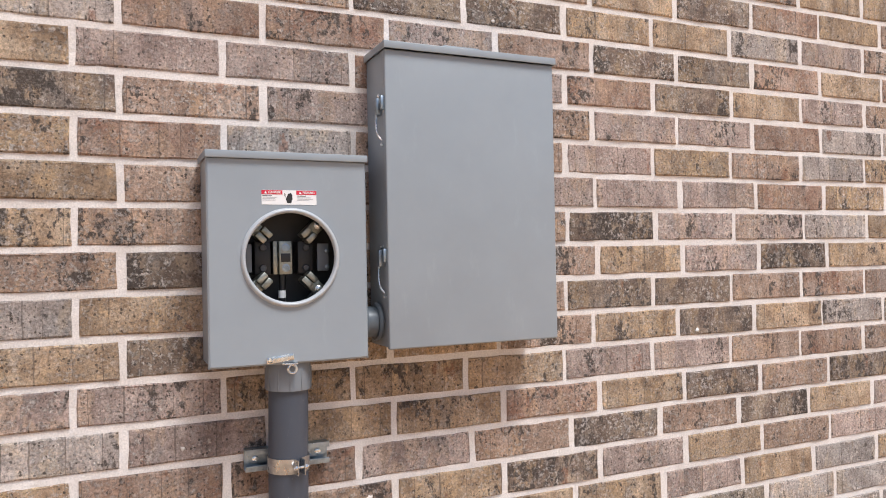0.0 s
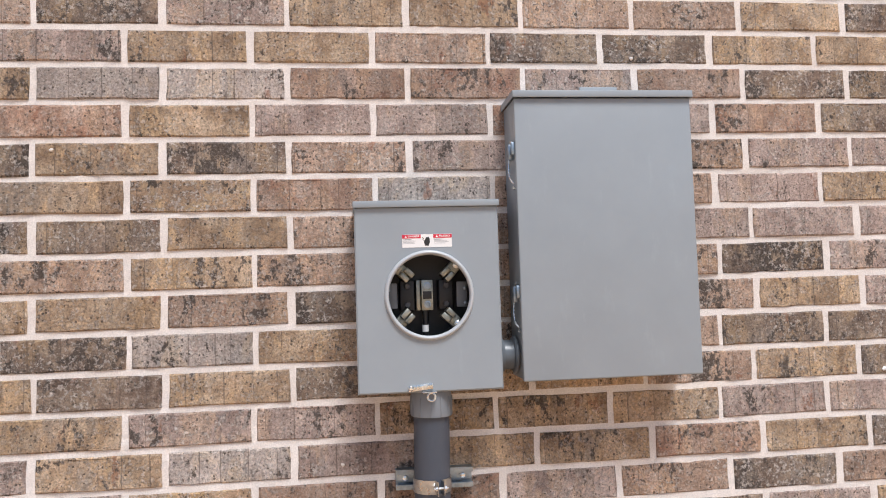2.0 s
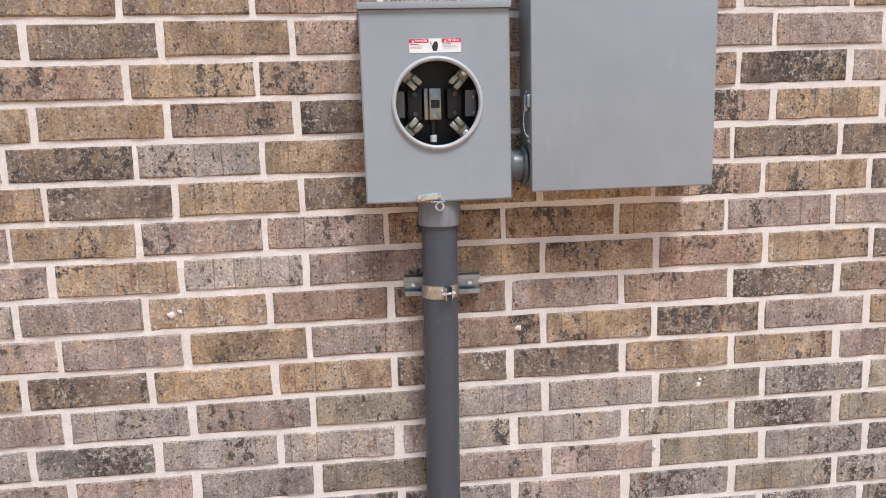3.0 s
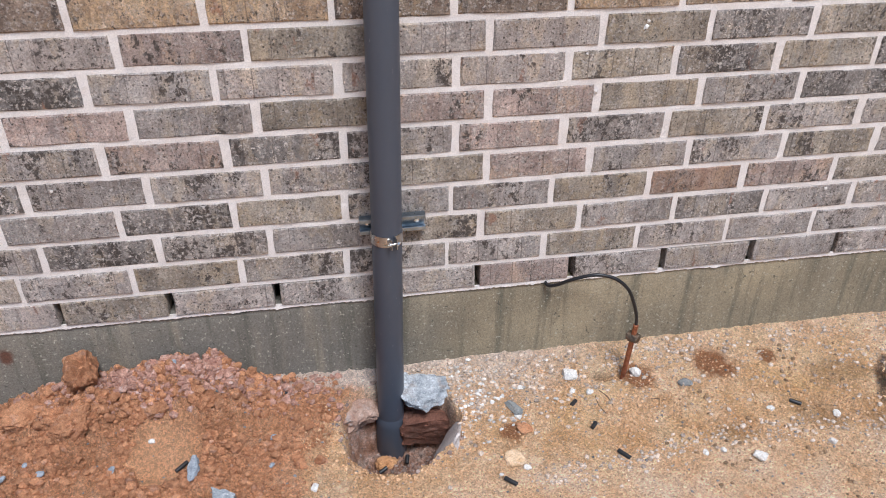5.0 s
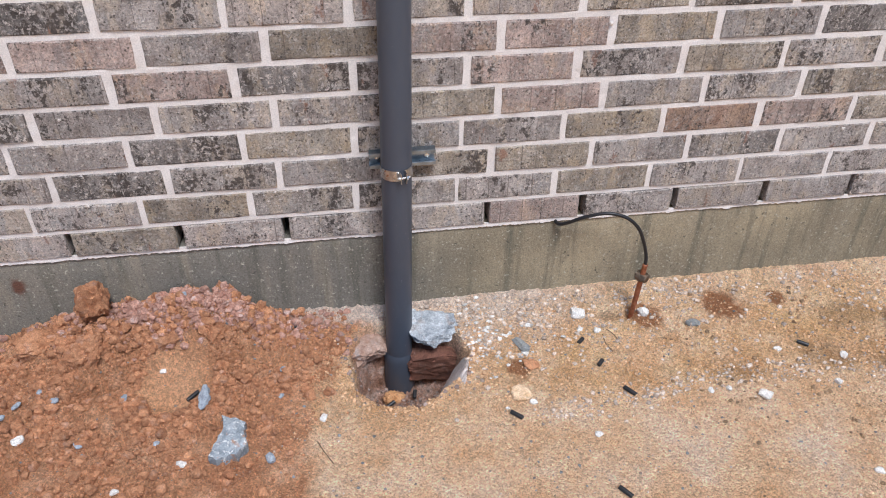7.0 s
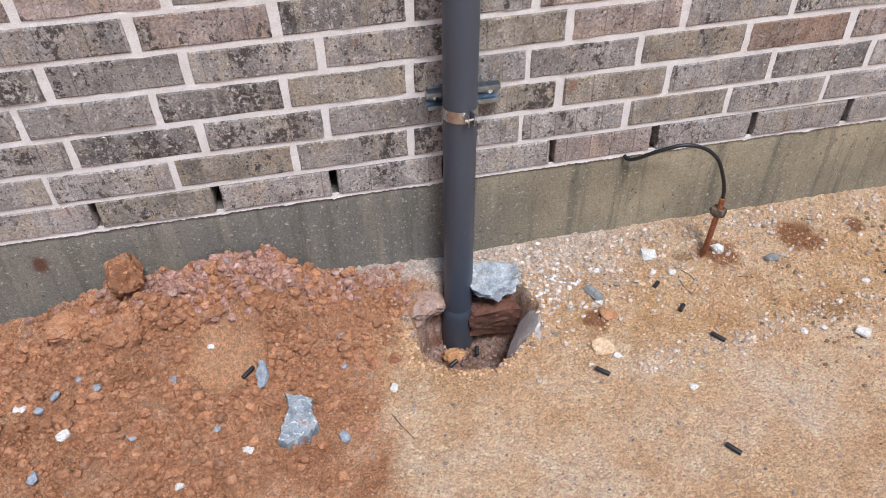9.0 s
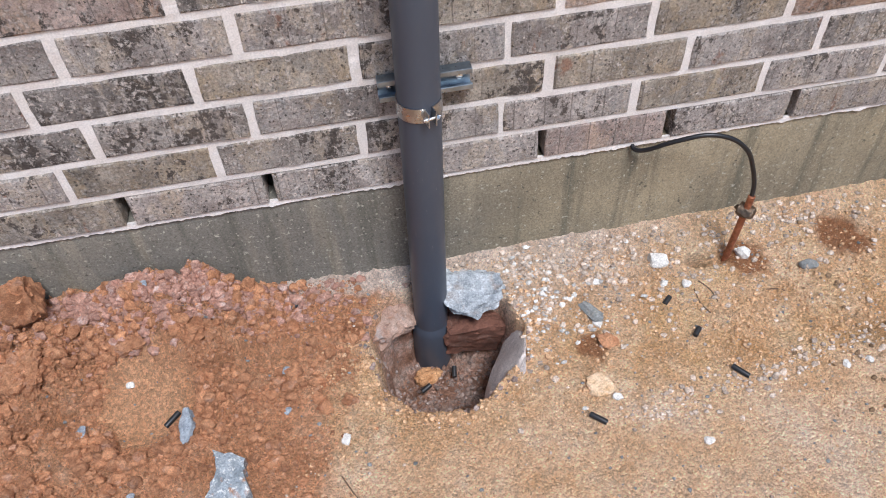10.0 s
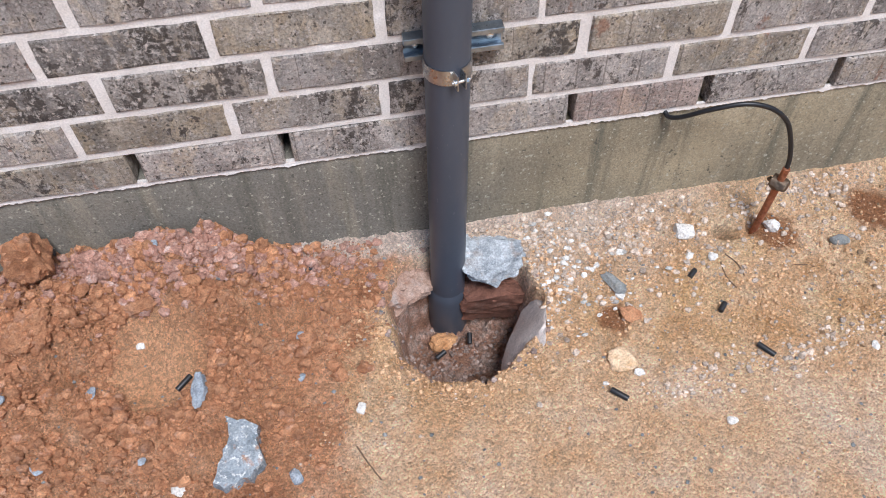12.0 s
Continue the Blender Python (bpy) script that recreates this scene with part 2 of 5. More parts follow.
# fine light clay lying bare in the scooped hollow of the heap
d = nt.nodes.new("ShaderNodeVectorMath")
d.operation = "DISTANCE"
nt.links.new(position(nt, (1, 0.9, 0)), d.inputs[0])
d.inputs[1].default_value = (-0.57, -0.205, 0)
s = ramp(nt, maths(nt, "ADD", d.outputs["Value"], maths(nt, "MULTIPLY", maths(nt, "SUBTRACT", grain(nt, p, 25, 4), 0.5), 0.08)), (0.07, 0.75), (0.11, 0.0))
c = blend(nt, s, c, (0.76, 0.42, 0.225))
# raw red clay spots by the rod
for sx, sy, sr in ((0.930, -0.113, 0.062), (1.10, -0.105, 0.03), (0.70, -0.13, 0.05), (0.30, -0.27, 0.035)):
    d = nt.nodes.new("ShaderNodeVectorMath")
    d.operation = "DISTANCE"
    nt.links.new(position(nt, (1, 1, 0)), d.inputs[0])
    d.inputs[1].default_value = (sx, sy, 0)
    s = ramp(nt, maths(nt, "ADD", d.outputs["Value"], maths(nt, "MULTIPLY", maths(nt, "SUBTRACT", grain(nt, p, 30), 0.5), 0.06)), (sr * 0.7, 0.95), (sr * 1.15, 0.0))
    c = blend(nt, s, c, (0.34, 0.14, 0.055))
# damp brown patches further along the wall
for sx, sy, sr in ((1.27, -0.20, 0.10), (1.12, -0.34, 0.09), (1.32, -0.40, 0.12), (0.86, -0.36, 0.06)):
    d = nt.nodes.new("ShaderNodeVectorMath")
    d.operation = "DISTANCE"
    nt.links.new(position(nt, (1, 1.4, 0)), d.inputs[0])
    d.inputs[1].default_value = (sx, sy * 1.4, 0)
    s = ramp(nt, maths(nt, "ADD", d.outputs["Value"], maths(nt, "MULTIPLY", maths(nt, "SUBTRACT", grain(nt, p, 22, 5, 0.7), 0.5), 0.2)), (sr * 0.5, 0.6), (sr * 1.2, 0.0))
    c = blend(nt, s, c, (0.36, 0.20, 0.085))
# below the surface the clay is darker, purplish and wet
wet = ramp(nt, grain(nt, p, 18, 5, 0.6), (0.34, (0.20, 0.08, 0.045)), (0.5, (0.38, 0.20, 0.145)), (0.66, (0.55, 0.42, 0.37)))
dz = nt.nodes.new("ShaderNodeMapRange")
nt.links.new(maths(nt, "ADD", Z, maths(nt, "MULTIPLY", maths(nt, "SUBTRACT", grain(nt, p, 20, 4), 0.5), 0.05)), dz.inputs[0])
dz.inputs[1].default_value, dz.inputs[2].default_value, dz.inputs[3].default_value, dz.inputs[4].default_value = -0.042, -0.12, 0.0, 0.88
c = blend(nt, dz.outputs[0], c, wet)
beyond = ramp(nt, maths(nt, "ADD", maths(nt, "MULTIPLY", Y, -1.0), maths(nt, "MULTIPLY", maths(nt, "SUBTRACT", grain(nt, p, 9, 4), 0.5), 0.12)), (0.36, 1.0), (0.43, 0.25))
patch = maths(nt, "MULTIPLY", ramp(nt, grain(nt, p, 6.5, 7, 0.7, 0.8), (0.50, 0.0), (0.62, 0.45)), maths(nt, "MULTIPLY", beyond, maths(nt, "SUBTRACT", 1.0, maths(nt, "MULTIPLY", is_red, 0.75))))
c = blend(nt, patch, c, blend(nt, 1.0, c, (0.78, 0.68, 0.58), "MULTIPLY"))
specks = ramp(nt, grain(nt, p, 80, 7, 0.8, 2.0), (0.61, 0.0), (0.67, 0.5))
c = blend(nt, specks, c, (0.74, 0.62, 0.48))
dots = ramp(nt, grain(nt, position(nt, (1, 1, 1.3)), 70, 7, 0.8, 2.0), (0.31, 0.5), (0.37, 0.0))
c = blend(nt, dots, c, (0.17, 0.085, 0.045))
# coarse grains, each of its own tone; earth-brown gaps carry painted shade between them
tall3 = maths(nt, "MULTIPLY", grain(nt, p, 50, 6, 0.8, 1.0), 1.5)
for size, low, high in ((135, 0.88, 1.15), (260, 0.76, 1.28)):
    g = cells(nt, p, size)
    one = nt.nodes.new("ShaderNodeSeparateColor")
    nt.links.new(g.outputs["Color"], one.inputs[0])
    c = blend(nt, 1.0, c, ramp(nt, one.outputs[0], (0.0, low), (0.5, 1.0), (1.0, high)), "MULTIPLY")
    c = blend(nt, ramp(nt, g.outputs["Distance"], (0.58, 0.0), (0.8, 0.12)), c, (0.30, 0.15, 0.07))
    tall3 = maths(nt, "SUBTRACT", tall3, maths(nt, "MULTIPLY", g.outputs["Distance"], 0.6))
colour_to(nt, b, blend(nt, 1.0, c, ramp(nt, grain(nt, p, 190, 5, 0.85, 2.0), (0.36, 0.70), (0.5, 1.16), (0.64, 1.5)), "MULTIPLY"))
relief(nt, b, maths(nt, "ADD", grain(nt, p, 220, 6, 0.85, 1.5), tall3), 1.0, 0.008)


def stone_material(name, low, high, spot, spot_amount=0.5, scale=40, bump=0.003, fleck=None, spread=0.4):
    m, nt, b = material(name, 0.88)
    isl = nt.nodes.new("ShaderNodeNewGeometry").outputs["Random Per Island"]
    p = position(nt, (1, 1, 1), maths(nt, "MULTIPLY", isl, 9.0))
    c = ramp(nt, grain(nt, p, scale, 6, 0.65), (0.33, low), (0.68, high))
    c = blend(nt, ramp(nt, grain(nt, p, scale * 0.8, 5, 0.6, 0.5), (0.56, 0.0), (0.66, spot_amount)), c, spot)
    if fleck:
        c = blend(nt, ramp(nt, grain(nt, p, scale * 2.6, 5, 0.7), (0.56, 0.0), (0.62, 0.85)), c, fleck)
    c = blend(nt, 1.0, c, ramp(nt, isl, (0.0, 1 - spread), (1.0, 1 + spread * 0.8)), "MULTIPLY")
    colour_to(nt, b, blend(nt, 1.0, c, ramp(nt, grain(nt, p, 300, 4, 0.7), (0.34, 0.66), (0.66, 1.32)), "MULTIPLY"))
    relief(nt, b, maths(nt, "ADD", grain(nt, p, scale * 5, 5, 0.75), grain(nt, p, scale, 4)), 0.8, bump)
    return m


red_clod = stone_material("red_clay_clod", (0.36, 0.145, 0.065), (0.64, 0.32, 0.165), (0.60, 0.38, 0.28), 0.45, 35, 0.008, None, 0.24)
pink_clod = stone_material("pinkish_clod", (0.36, 0.17, 0.12), (0.62, 0.37, 0.28), (0.74, 0.58, 0.52), 0.6, 50, 0.006, None, 0.22)
lilac_crumb = stone_material("lilac_crumb", (0.20, 0.12, 0.09), (0.44, 0.33, 0.28), (0.54, 0.47, 0.43), 0.5, 50, 0.004)
tan_clod = stone_material("tan_clod", (0.36, 0.17, 0.07), (0.56, 0.31, 0.15), (0.56, 0.40, 0.28), 0.3, 40)
soil_clod = stone_material("soil_clod", (0.54, 0.30, 0.145), (0.80, 0.52, 0.31), (0.78, 0.60, 0.43), 0.4, 40, 0.004, None, 0.25)
pale_gravel = stone_material("pale_gravel", (0.46, 0.33, 0.24), (0.74, 0.62, 0.52), (0.46, 0.31, 0.21), 0.5, 60)
brown_crumb = stone_material("brown_crumb", (0.20, 0.12, 0.065), (0.42, 0.27, 0.15), (0.52, 0.40, 0.28), 0.4, 45, 0.005)
white_stone = stone_material("white_stone", (0.62, 0.57, 0.52), (0.80, 0.77, 0.72), (0.5, 0.4, 0.33), 0.3, 60)
grey_stone = stone_material("grey_stone", (0.15, 0.155, 0.15), (0.30, 0.30, 0.29), (0.40, 0.36, 0.30), 0.4, 60)
slate = stone_material("blue_grey_chip", (0.17, 0.19, 0.215), (0.36, 0.39, 0.43), (0.36, 0.25, 0.17), 0.4, 60)
rubble = stone_material("concrete_rubble", (0.16, 0.185, 0.205), (0.36, 0.39, 0.42), (0.40, 0.19, 0.085), 0.75, 42, 0.004, (0.62, 0.62, 0.60))
pale_rubble = stone_material("chalky_rubble", (0.25, 0.275, 0.30), (0.72, 0.745, 0.77), (0.50, 0.38, 0.30), 0.45, 36, 0.006, (0.70, 0.72, 0.73))
pink_rubble = stone_material("pink_rubble", (0.34, 0.19, 0.13), (0.56, 0.40, 0.32), (0.46, 0.46, 0.46), 0.5, 30)
brown_clay = stone_material("brown_clay_block", (0.10, 0.042, 0.027), (0.20, 0.085, 0.055), (0.30, 0.20, 0.16), 0.3, 30)
trowelled = stone_material("grey_mud", (0.42, 0.36, 0.33), (0.60, 0.53, 0.49), (0.45, 0.28, 0.2), 0.4, 18)
sandstone = stone_material("sandstone", (0.58, 0.37, 0.20), (0.84, 0.62, 0.42), (0.80, 0.66, 0.52), 0.4, 40)


def painted(name, colour, rough, bump=0.15, scale=500):
    m, nt, b = material(name, rough)
    p = position(nt)
    c = ramp(nt, grain(nt, p, 5, 4), (0.3, tuple(v * 0.94 for v in colour)), (0.7, tuple(v * 1.05 for v in colour)))
    dust = ramp(nt, grain(nt, position(nt, (1, 1, 0.3)), 30, 6, 0.7), (0.58, 0.0), (0.75, 0.22))
    colour_to(nt, b, blend(nt, dust, c, tuple(min(1, v * 1.25 + 0.03) for v in colour)))
    if name == "grey_pvc":
        marks = ramp(nt, grain(nt, position(nt, (1, 1, 0.35)), 130, 4, 0.7), (0.68, 0.0), (0.72, 0.6))
        colour_to(nt, b, blend(nt, marks, blend(nt, dust, c, (0.12, 0.12, 0.13)), (0.22, 0.22, 0.23)))
    nt.links.new(ramp(nt, grain(nt, p, 12, 4), (0.3, rough * 0.85), (0.7, min(1, rough * 1.2))), b.inputs["Roughness"])
    relief(nt, b, grain(nt, p, scale, 2), bump, 0.0004)
    return m


grey_paint = painted("grey_enamel", (0.300, 0.334, 0.364), 0.40)
dark_paint = painted("dark_back_pan", (0.07, 0.07, 0.075), 0.5)
pvc = painted("grey_pvc", (0.060, 0.070, 0.092), 0.40, 0.3, 90)
hub_grey = painted("grey_hub_casting", (0.20, 0.217, 0.238), 0.5)
rim_paint = painted("pale_rim", (0.46, 0.48, 0.50), 0.35)
black_plastic = painted("black_plastic", (0.018, 0.018, 0.02), 0.45)
rubber = painted("black_cable_sheath", (0.012, 0.012, 0.014), 0.38)


def metal(name, colour, rough, spread=0.25):
    m, nt, b = material(name, rough, 1.0)
    p = position(nt)
    colour_to(nt, b, ramp(nt, grain(nt, p, 60, 5, 0.6), (0.3, tuple(v * (1 - spread) for v in colour)), (0.7, tuple(min(1, v * (1 + spread)) for v in colour))))
    nt.links.new(ramp(nt, grain(nt, p, 90, 4), (0.3, rough * 0.7), (0.7, min(1, rough * 1.4))), b.inputs["Roughness"])
    relief(nt, b, grain(nt, p, 400, 3), 0.15, 0.0004)
    return m


zinc = metal("zinc_plate", (0.33, 0.39, 0.45), 0.36)
brassy = metal("zinc_band", (0.50, 0.50, 0.50), 0.30)
nipple_zinc = painted("dull_grey_fitting", (0.12, 0.14, 0.16), 0.4)
bright = metal("bright_steel", (0.80, 0.80, 0.78), 0.25)
tinned = metal("tinned_jaw", (0.36, 0.36, 0.31), 0.42, 0.4)
copper, nt, b = material("weathered_copper", 0.55, 0.7)
p = position(nt)
colour_to(nt, b, ramp(nt, grain(nt, p, 90, 5, 0.7), (0.3, (0.20, 0.075, 0.04)), (0.55, (0.42, 0.17, 0.09)), (0.75, (0.52, 0.25, 0.15))))
relief(nt, b, grain(nt, p, 300, 4), 0.4, 0.0008)
bronze = metal("dull_bronze", (0.20, 0.15, 0.11), 0.55, 0.4)
label_white, _, _ = material("label_white", 0.5, 0, (0.82, 0.81, 0.80))
label_red, _, _ = material("label_red", 0.5, 0, (0.62, 0.02, 0.05))
label_ink, _, _ = material("label_ink", 0.5, 0, (0.02, 0.02, 0.02))
label_line, _, _ = material("label_line", 0.5, 0, (0.45, 0.45, 0.46))
label_blue, _, _ = material("bottle_label_blue", 0.4, 0, (0.05, 0.25, 0.60))
pet, nt, b = material("clear_plastic", 0.12, 0, (0.93, 0.96, 0.98))
b.inputs["Transmission Weight"].default_value, b.inputs["IOR"].default_value = 0.85, 1.3
# near-black colour that stands for the shade inside the weep slots
shade_black, _, _ = material("cavity_shade", 0.95, 0, (0.02, 0.017, 0.015))


# ---- mesh helpers ----
def part(name, bm, mat, parent=None, label="", smooth=False):
    me = bpy.data.meshes.new(name)
    bmesh.ops.recalc_face_normals(bm, faces=bm.faces)
    bm.to_mesh(me)
    bm.free()
    me.materials.append(mat)
    if smooth:
        me.polygons.foreach_set("use_smooth", [True] * len(me.polygons))
        if smooth != "all":
            me.set_sharp_from_angle(angle=radians(38))
    ob = new(name, me)
    if parent is not None:
        ob.parent = parent
    if label:
        ob["label"] = label
    return ob


def thing(name, at, label, category, group="", kind=""):
    e = new(name)
    e.location = at
    e.empty_display_size = 0.05
    return tagged(e, label, category, group, kind)


def box(x0, x1, y0, y1, z0, z1, bevel=0.0, seg=2, bm=None):
    own = bmesh.new()
    bmesh.ops.create_cube(own, size=1, matrix=Matrix.Translation(((x0 + x1) / 2, (y0 + y1) / 2, (z0 + z1) / 2)) @ Matrix.Diagonal((x1 - x0, y1 - y0, z1 - z0, 1)))
    if bevel:
        bmesh.ops.bevel(own, geom=own.edges[:], offset=bevel, segments=seg, profile=0.5, affect="EDGES")
    return own if bm is None else join(bm, own)


def join(bm, other):
    me = bpy.data.meshes.new("tmp")
    other.to_mesh(me)
    other.free()
    bm.from_mesh(me)
    bpy.data.meshes.remove(me)
    return bm


def turned(m, bm):
    bmesh.ops.transform(bm, matrix=m, verts=bm.verts)
    return bm


def lathe(profile, n=32, caps=True):
    """A body turned about z from (radius, height) pairs."""
    bm = bmesh.new()
    rings = [[bm.verts.new((r * math.cos(2 * math.pi * i / n), r * math.sin(2 * math.pi * i / n), z)) for i in range(n)] for r, z in profile]
    for a, c in zip(rings, rings[1:]):
        for i in range(n):
            bm.faces.new((a[i], a[(i + 1) % n], c[(i + 1) % n], c[i]))
    if caps:
        bm.faces.new(rings[0][::-1])
        bm.faces.new(rings[-1])
    return bm


def tube(points, radius, n=12, steps=8):
    """A round rod along a smooth line through the points."""
    pts = [Vector(q) for q in points]
    ext = [2 * pts[0] - pts[1], *pts, 2 * pts[-1] - pts[-2]]
    line = []
    for i in range(1, len(ext) - 2):
        a, q, r, d = ext[i - 1:i + 3]
        for s in range(steps):
            t = s / steps
            line.append(0.5 * ((2 * q) + (r - a) * t + (2 * a - 5 * q + 4 * r - d) * t * t + (3 * q - a - 3 * r + d) * t ** 3))
    line.append(pts[-1])
    bm = bmesh.new()
    rings, side = [], None
    for i, q in enumerate(line):
        way = (line[min(i + 1, len(line) - 1)] - line[max(i - 1, 0)]).normalized()
        side = way.orthogonal().normalized() if side is None else (side - way * side.dot(way)).normalized()
        up = way.cross(side)
        rings.append([bm.verts.new(q + radius * (math.cos(2 * math.pi * k / n) * side + math.sin(2 * math.pi * k / n) * up)) for k in range(n)])
    for a, c in zip(rings, rings[1:]):
        for i in range(n):
            bm.faces.new((a[i], a[(i + 1) % n], c[(i + 1) % n], c[i]))
    bm.faces.new(rings[0][::-1])
    bm.faces.new(rings[-1])
    return bm


def extrude(outline, depth):
    """A plate: an outline in x, z, given depth along y."""
    bm = bmesh.new()
    f = bm.faces.new([bm.verts.new((x, 0, z)) for x, z in outline])
    r = bmesh.ops.extrude_face_region(bm, geom=[f])
    bmesh.ops.translate(bm, vec=(0, depth, 0), verts=[v for v in r["geom"] if isinstance(v, bmesh.types.BMVert)])
    return bm


def boulder(size, seed, blocky=0.5, rough=0.18, sub=4, knocks=9):
    """A broken lump of the given size, more or less blocky, with knocked faces."""
    rng = random.Random(seed)
    bm = bmesh.new()
    bmesh.ops.create_icosphere(bm, subdivisions=sub, radius=1)
    cuts = [(Vector((rng.gauss(0, 1), rng.gauss(0, 1), rng.gauss(0, 1))).normalized(), rng.uniform(0.62, 0.95)) for _ in range(knocks)]
    o = Vector((rng.uniform(0, 50), rng.uniform(0, 50), seed))
    for v in bm.verts:
        d = v.co.normalized()
        big = max(abs(d.x), abs(d.y), abs(d.z))
        q = d * (1 - blocky + blocky / big)
        for nrm, far_ in cuts:
            over = q.dot(nrm) - far_
            if over > 0:
                q -= nrm * over * 0.9
        q *= 1 + rough * noise.fractal(d * 2.2 + o, 0.8, 2.0, 5) + (0.05 * noise.fractal(d * 9 + o, 0.6, 2.0, 3) if sub > 3 else 0)
        v.co = Vector((q.x * size[0] / 2, q.y * size[1] / 2, q.z * size[2] / 2))
    return bm


# ---- ground ----
def ramp_line(x, pts):
    for (x0, y0), (x1, y1) in zip(pts, pts[1:]):
        if x <= x1:
            t = max(0.0, (x - x0) / (x1 - x0))
            return y0 + (y1 - y0) * t * t * (3 - 2 * t)
    return pts[-1][1]


RIDGE = ((-1.15, 0.0), (-0.99, 0.015), (-0.89, 0.06), (-0.8, 0.09), (-0.68, 0.10), (-0.595, 0.112), (-0.517, 0.136), (-0.44, 0.116), (-0.40, 0.085), (-0.36, 0.045), (-0.30, 0.012), (-0.2, 0.006), (0.02, 0.0))
FALL = ((-0.62, 0.0), (-0.45, 0.1), (-0.3, 0.3), (-0.2, 0.6), (-0.1, 0.95), (-0.04, 1.0), (0.05, 0.92))


def fbm(x, y, scale, seed=0.0, octaves=4):
    return noise.fractal(Vector((x * scale, y * scale, seed)), 0.9, 2.0, octaves)


def lump(x, y, scale):
    """Rough clods packed side by side: 0 in the cracks, 1 on the crowns."""
    bend = 0.45 / scale
    x, y = x + bend * fbm(x, y, scale * 1.3, 41.0, 3), y + bend * fbm(x, y, scale * 1.3, 43.0, 3)
    d = noise.voronoi(Vector((x * scale, y * scale, scale * 0.37)))[0]
    return min(1.0, (d[1] - d[0]) * 1.6) * (1 - 0.45 * min(1.0, d[0]))


def hole(x, y):
    """0 outside the pit round the conduit, 1 on its floor."""
    dx, dy = (x - 0.02) / 0.155, (y + 0.185) / 0.150
    r = math.hypot(dx, dy) * (1 + 0.15 * fbm(x, y, 9, 5.0, 3) + 0.05 * fbm(x, y, 30, 6.0, 3))
    t = max(0.0, min(1.0, (1.06 - r) / (0.24 if x > -0.02 else 0.24 + min(0.3, -2.6 * (x + 0.02)))))
    return t * t * (3 - 2 * t), r


def trodden(x):
    """The wavering line beyond which the soil is trodden smooth."""
    return -0.395 + 0.02 * math.sin(5 * x) + 0.06 * max(0.0, x - 0.7) + 0.03 * fbm(x, 0, 7, 27.0, 3)


def height(x, y):
    z = -0.030 + 0.026 * math.exp(y / 0.07) + 0.006 * fbm(x, y, 3, 1.0) + 0.0035 * fbm(x, y, 14, 2.0) + 0.0022 * fbm(x, y, 60, 3.0, 3)
    if -1.3 < x < 0.1 and y > -0.75:
        m = ramp_line(x, RIDGE) * ramp_line(y, FALL)
        cr = math.hypot(x + 0.555, (y + 0.205) / 1.1)
        pit = math.exp(-(cr / 0.1) ** 4)
        z += m - 0.06 * pit + (0.20 * m + 0.006) * (1 - 0.8 * pit) * fbm(x, y, 11, 7.0, 5) * min(1, m * 30 + 0.2)
        rough_ = max(min(1, m * 22), 0.55 * max(0.0, min(1.0, (-0.16 + 0.5 * y - x) / 0.08)) * max(0.0, min(1.0, (y + 0.66) / 0.1))) * (1 - 0.9 * pit) * max(0.25, min(1.0, 0.75 + 0.9 * fbm(x, y, 5, 15.0, 2)))
        z += rough_ * (0.036 * lump(x, y, 14) + 0.026 * lump(x, y, 31) + 0.020 * lump(x, y, 62) + 0.012 * lump(x, y, 120) - 0.042)
        z -= 0.045 * math.exp(-((x + 0.76) / 0.09) ** 2 - ((y + 0.225 - 0.25 * (x + 0.76)) / 0.018) ** 2)
        left = math.exp(-((x + 0.80) / 0.10) ** 2 - ((y + 0.14) / 0.055) ** 2)
        z += 0.035 * left
    # churned soil between the wall and a trodden line
    worked = max(0.0, min(1.0, (y - trodden(x)) / 0.035))
    if worked > 0 and x > -0.35:
        patchy = max(0.15, min(1.0, 0.55 + 0.9 * fbm(x, y, 6, 23.0, 3)))
        z += worked * patchy * (0.007 * lump(x, y, 38) + 0.005 * lump(x, y, 85) + 0.0035 * lump(x, y, 150) - 0.007)
    elif y > -1.0:
        z += 0.0035 * lump(x, y, 90) * max(0.0, fbm(x, y, 7, 25.0, 3) + 0.1)
    if x > 0.55 and y > -0.8:
        z += 0.010 * min(1, (x - 0.55) * 2) * max(0.0, fbm(x, y, 4, 17.0, 2) + 0.15) * (lump(x, y, 24) + 0.5 * lump(x, y, 60) - 0.5)
    h, r = hole(x, y)
    if r < 1.7:
        apron = max(0.0, 1 - abs(r - 1.0) / 0.7)
        z -= 0.022 * apron * (1 if x < 0.0 else 0.25 + 0.75 * max(0, 1 - x / 0.08))
        floor_z = -0.240 + 0.014 * fbm(x, y, 16, 9.0, 4) + 0.05 * max(0.0, (-0.22 - y) / 0.1)
        z = z * (1 - h) + floor_z * h + 0.03 * h * (1 - h) * 4 * fbm(x, y, 26, 4.0, 4) + h * (0.020 * lump(x, y, 40) + 0.012 * lump(x, y, 85) - 0.012 + 0.006 * fbm(x, y, 55, 14.0, 3))
    d = math.hypot(x - 0.645, (y + 0.105) * 1.3)
    z -= 0.03 * math.exp(-(d / 0.022) ** 2) + 0.13 * math.exp(-(math.hypot(x - 0.602, (y + 0.108) * 1.6) / 0.030) ** 6)
    return z


def steps(lo, hi, fine, far_lo, far_hi):
    out = list(np.arange(lo, hi + fine / 2, fine))
    d, v = fine, hi
    while v < far_hi:
        d *= 1.7
        v += d
        out.append(min(v, far_hi))
    d, v = fine, lo
    while v > far_lo:
        d *= 1.7
        v -= d
        out.insert(0, max(v, far_lo))
    return out


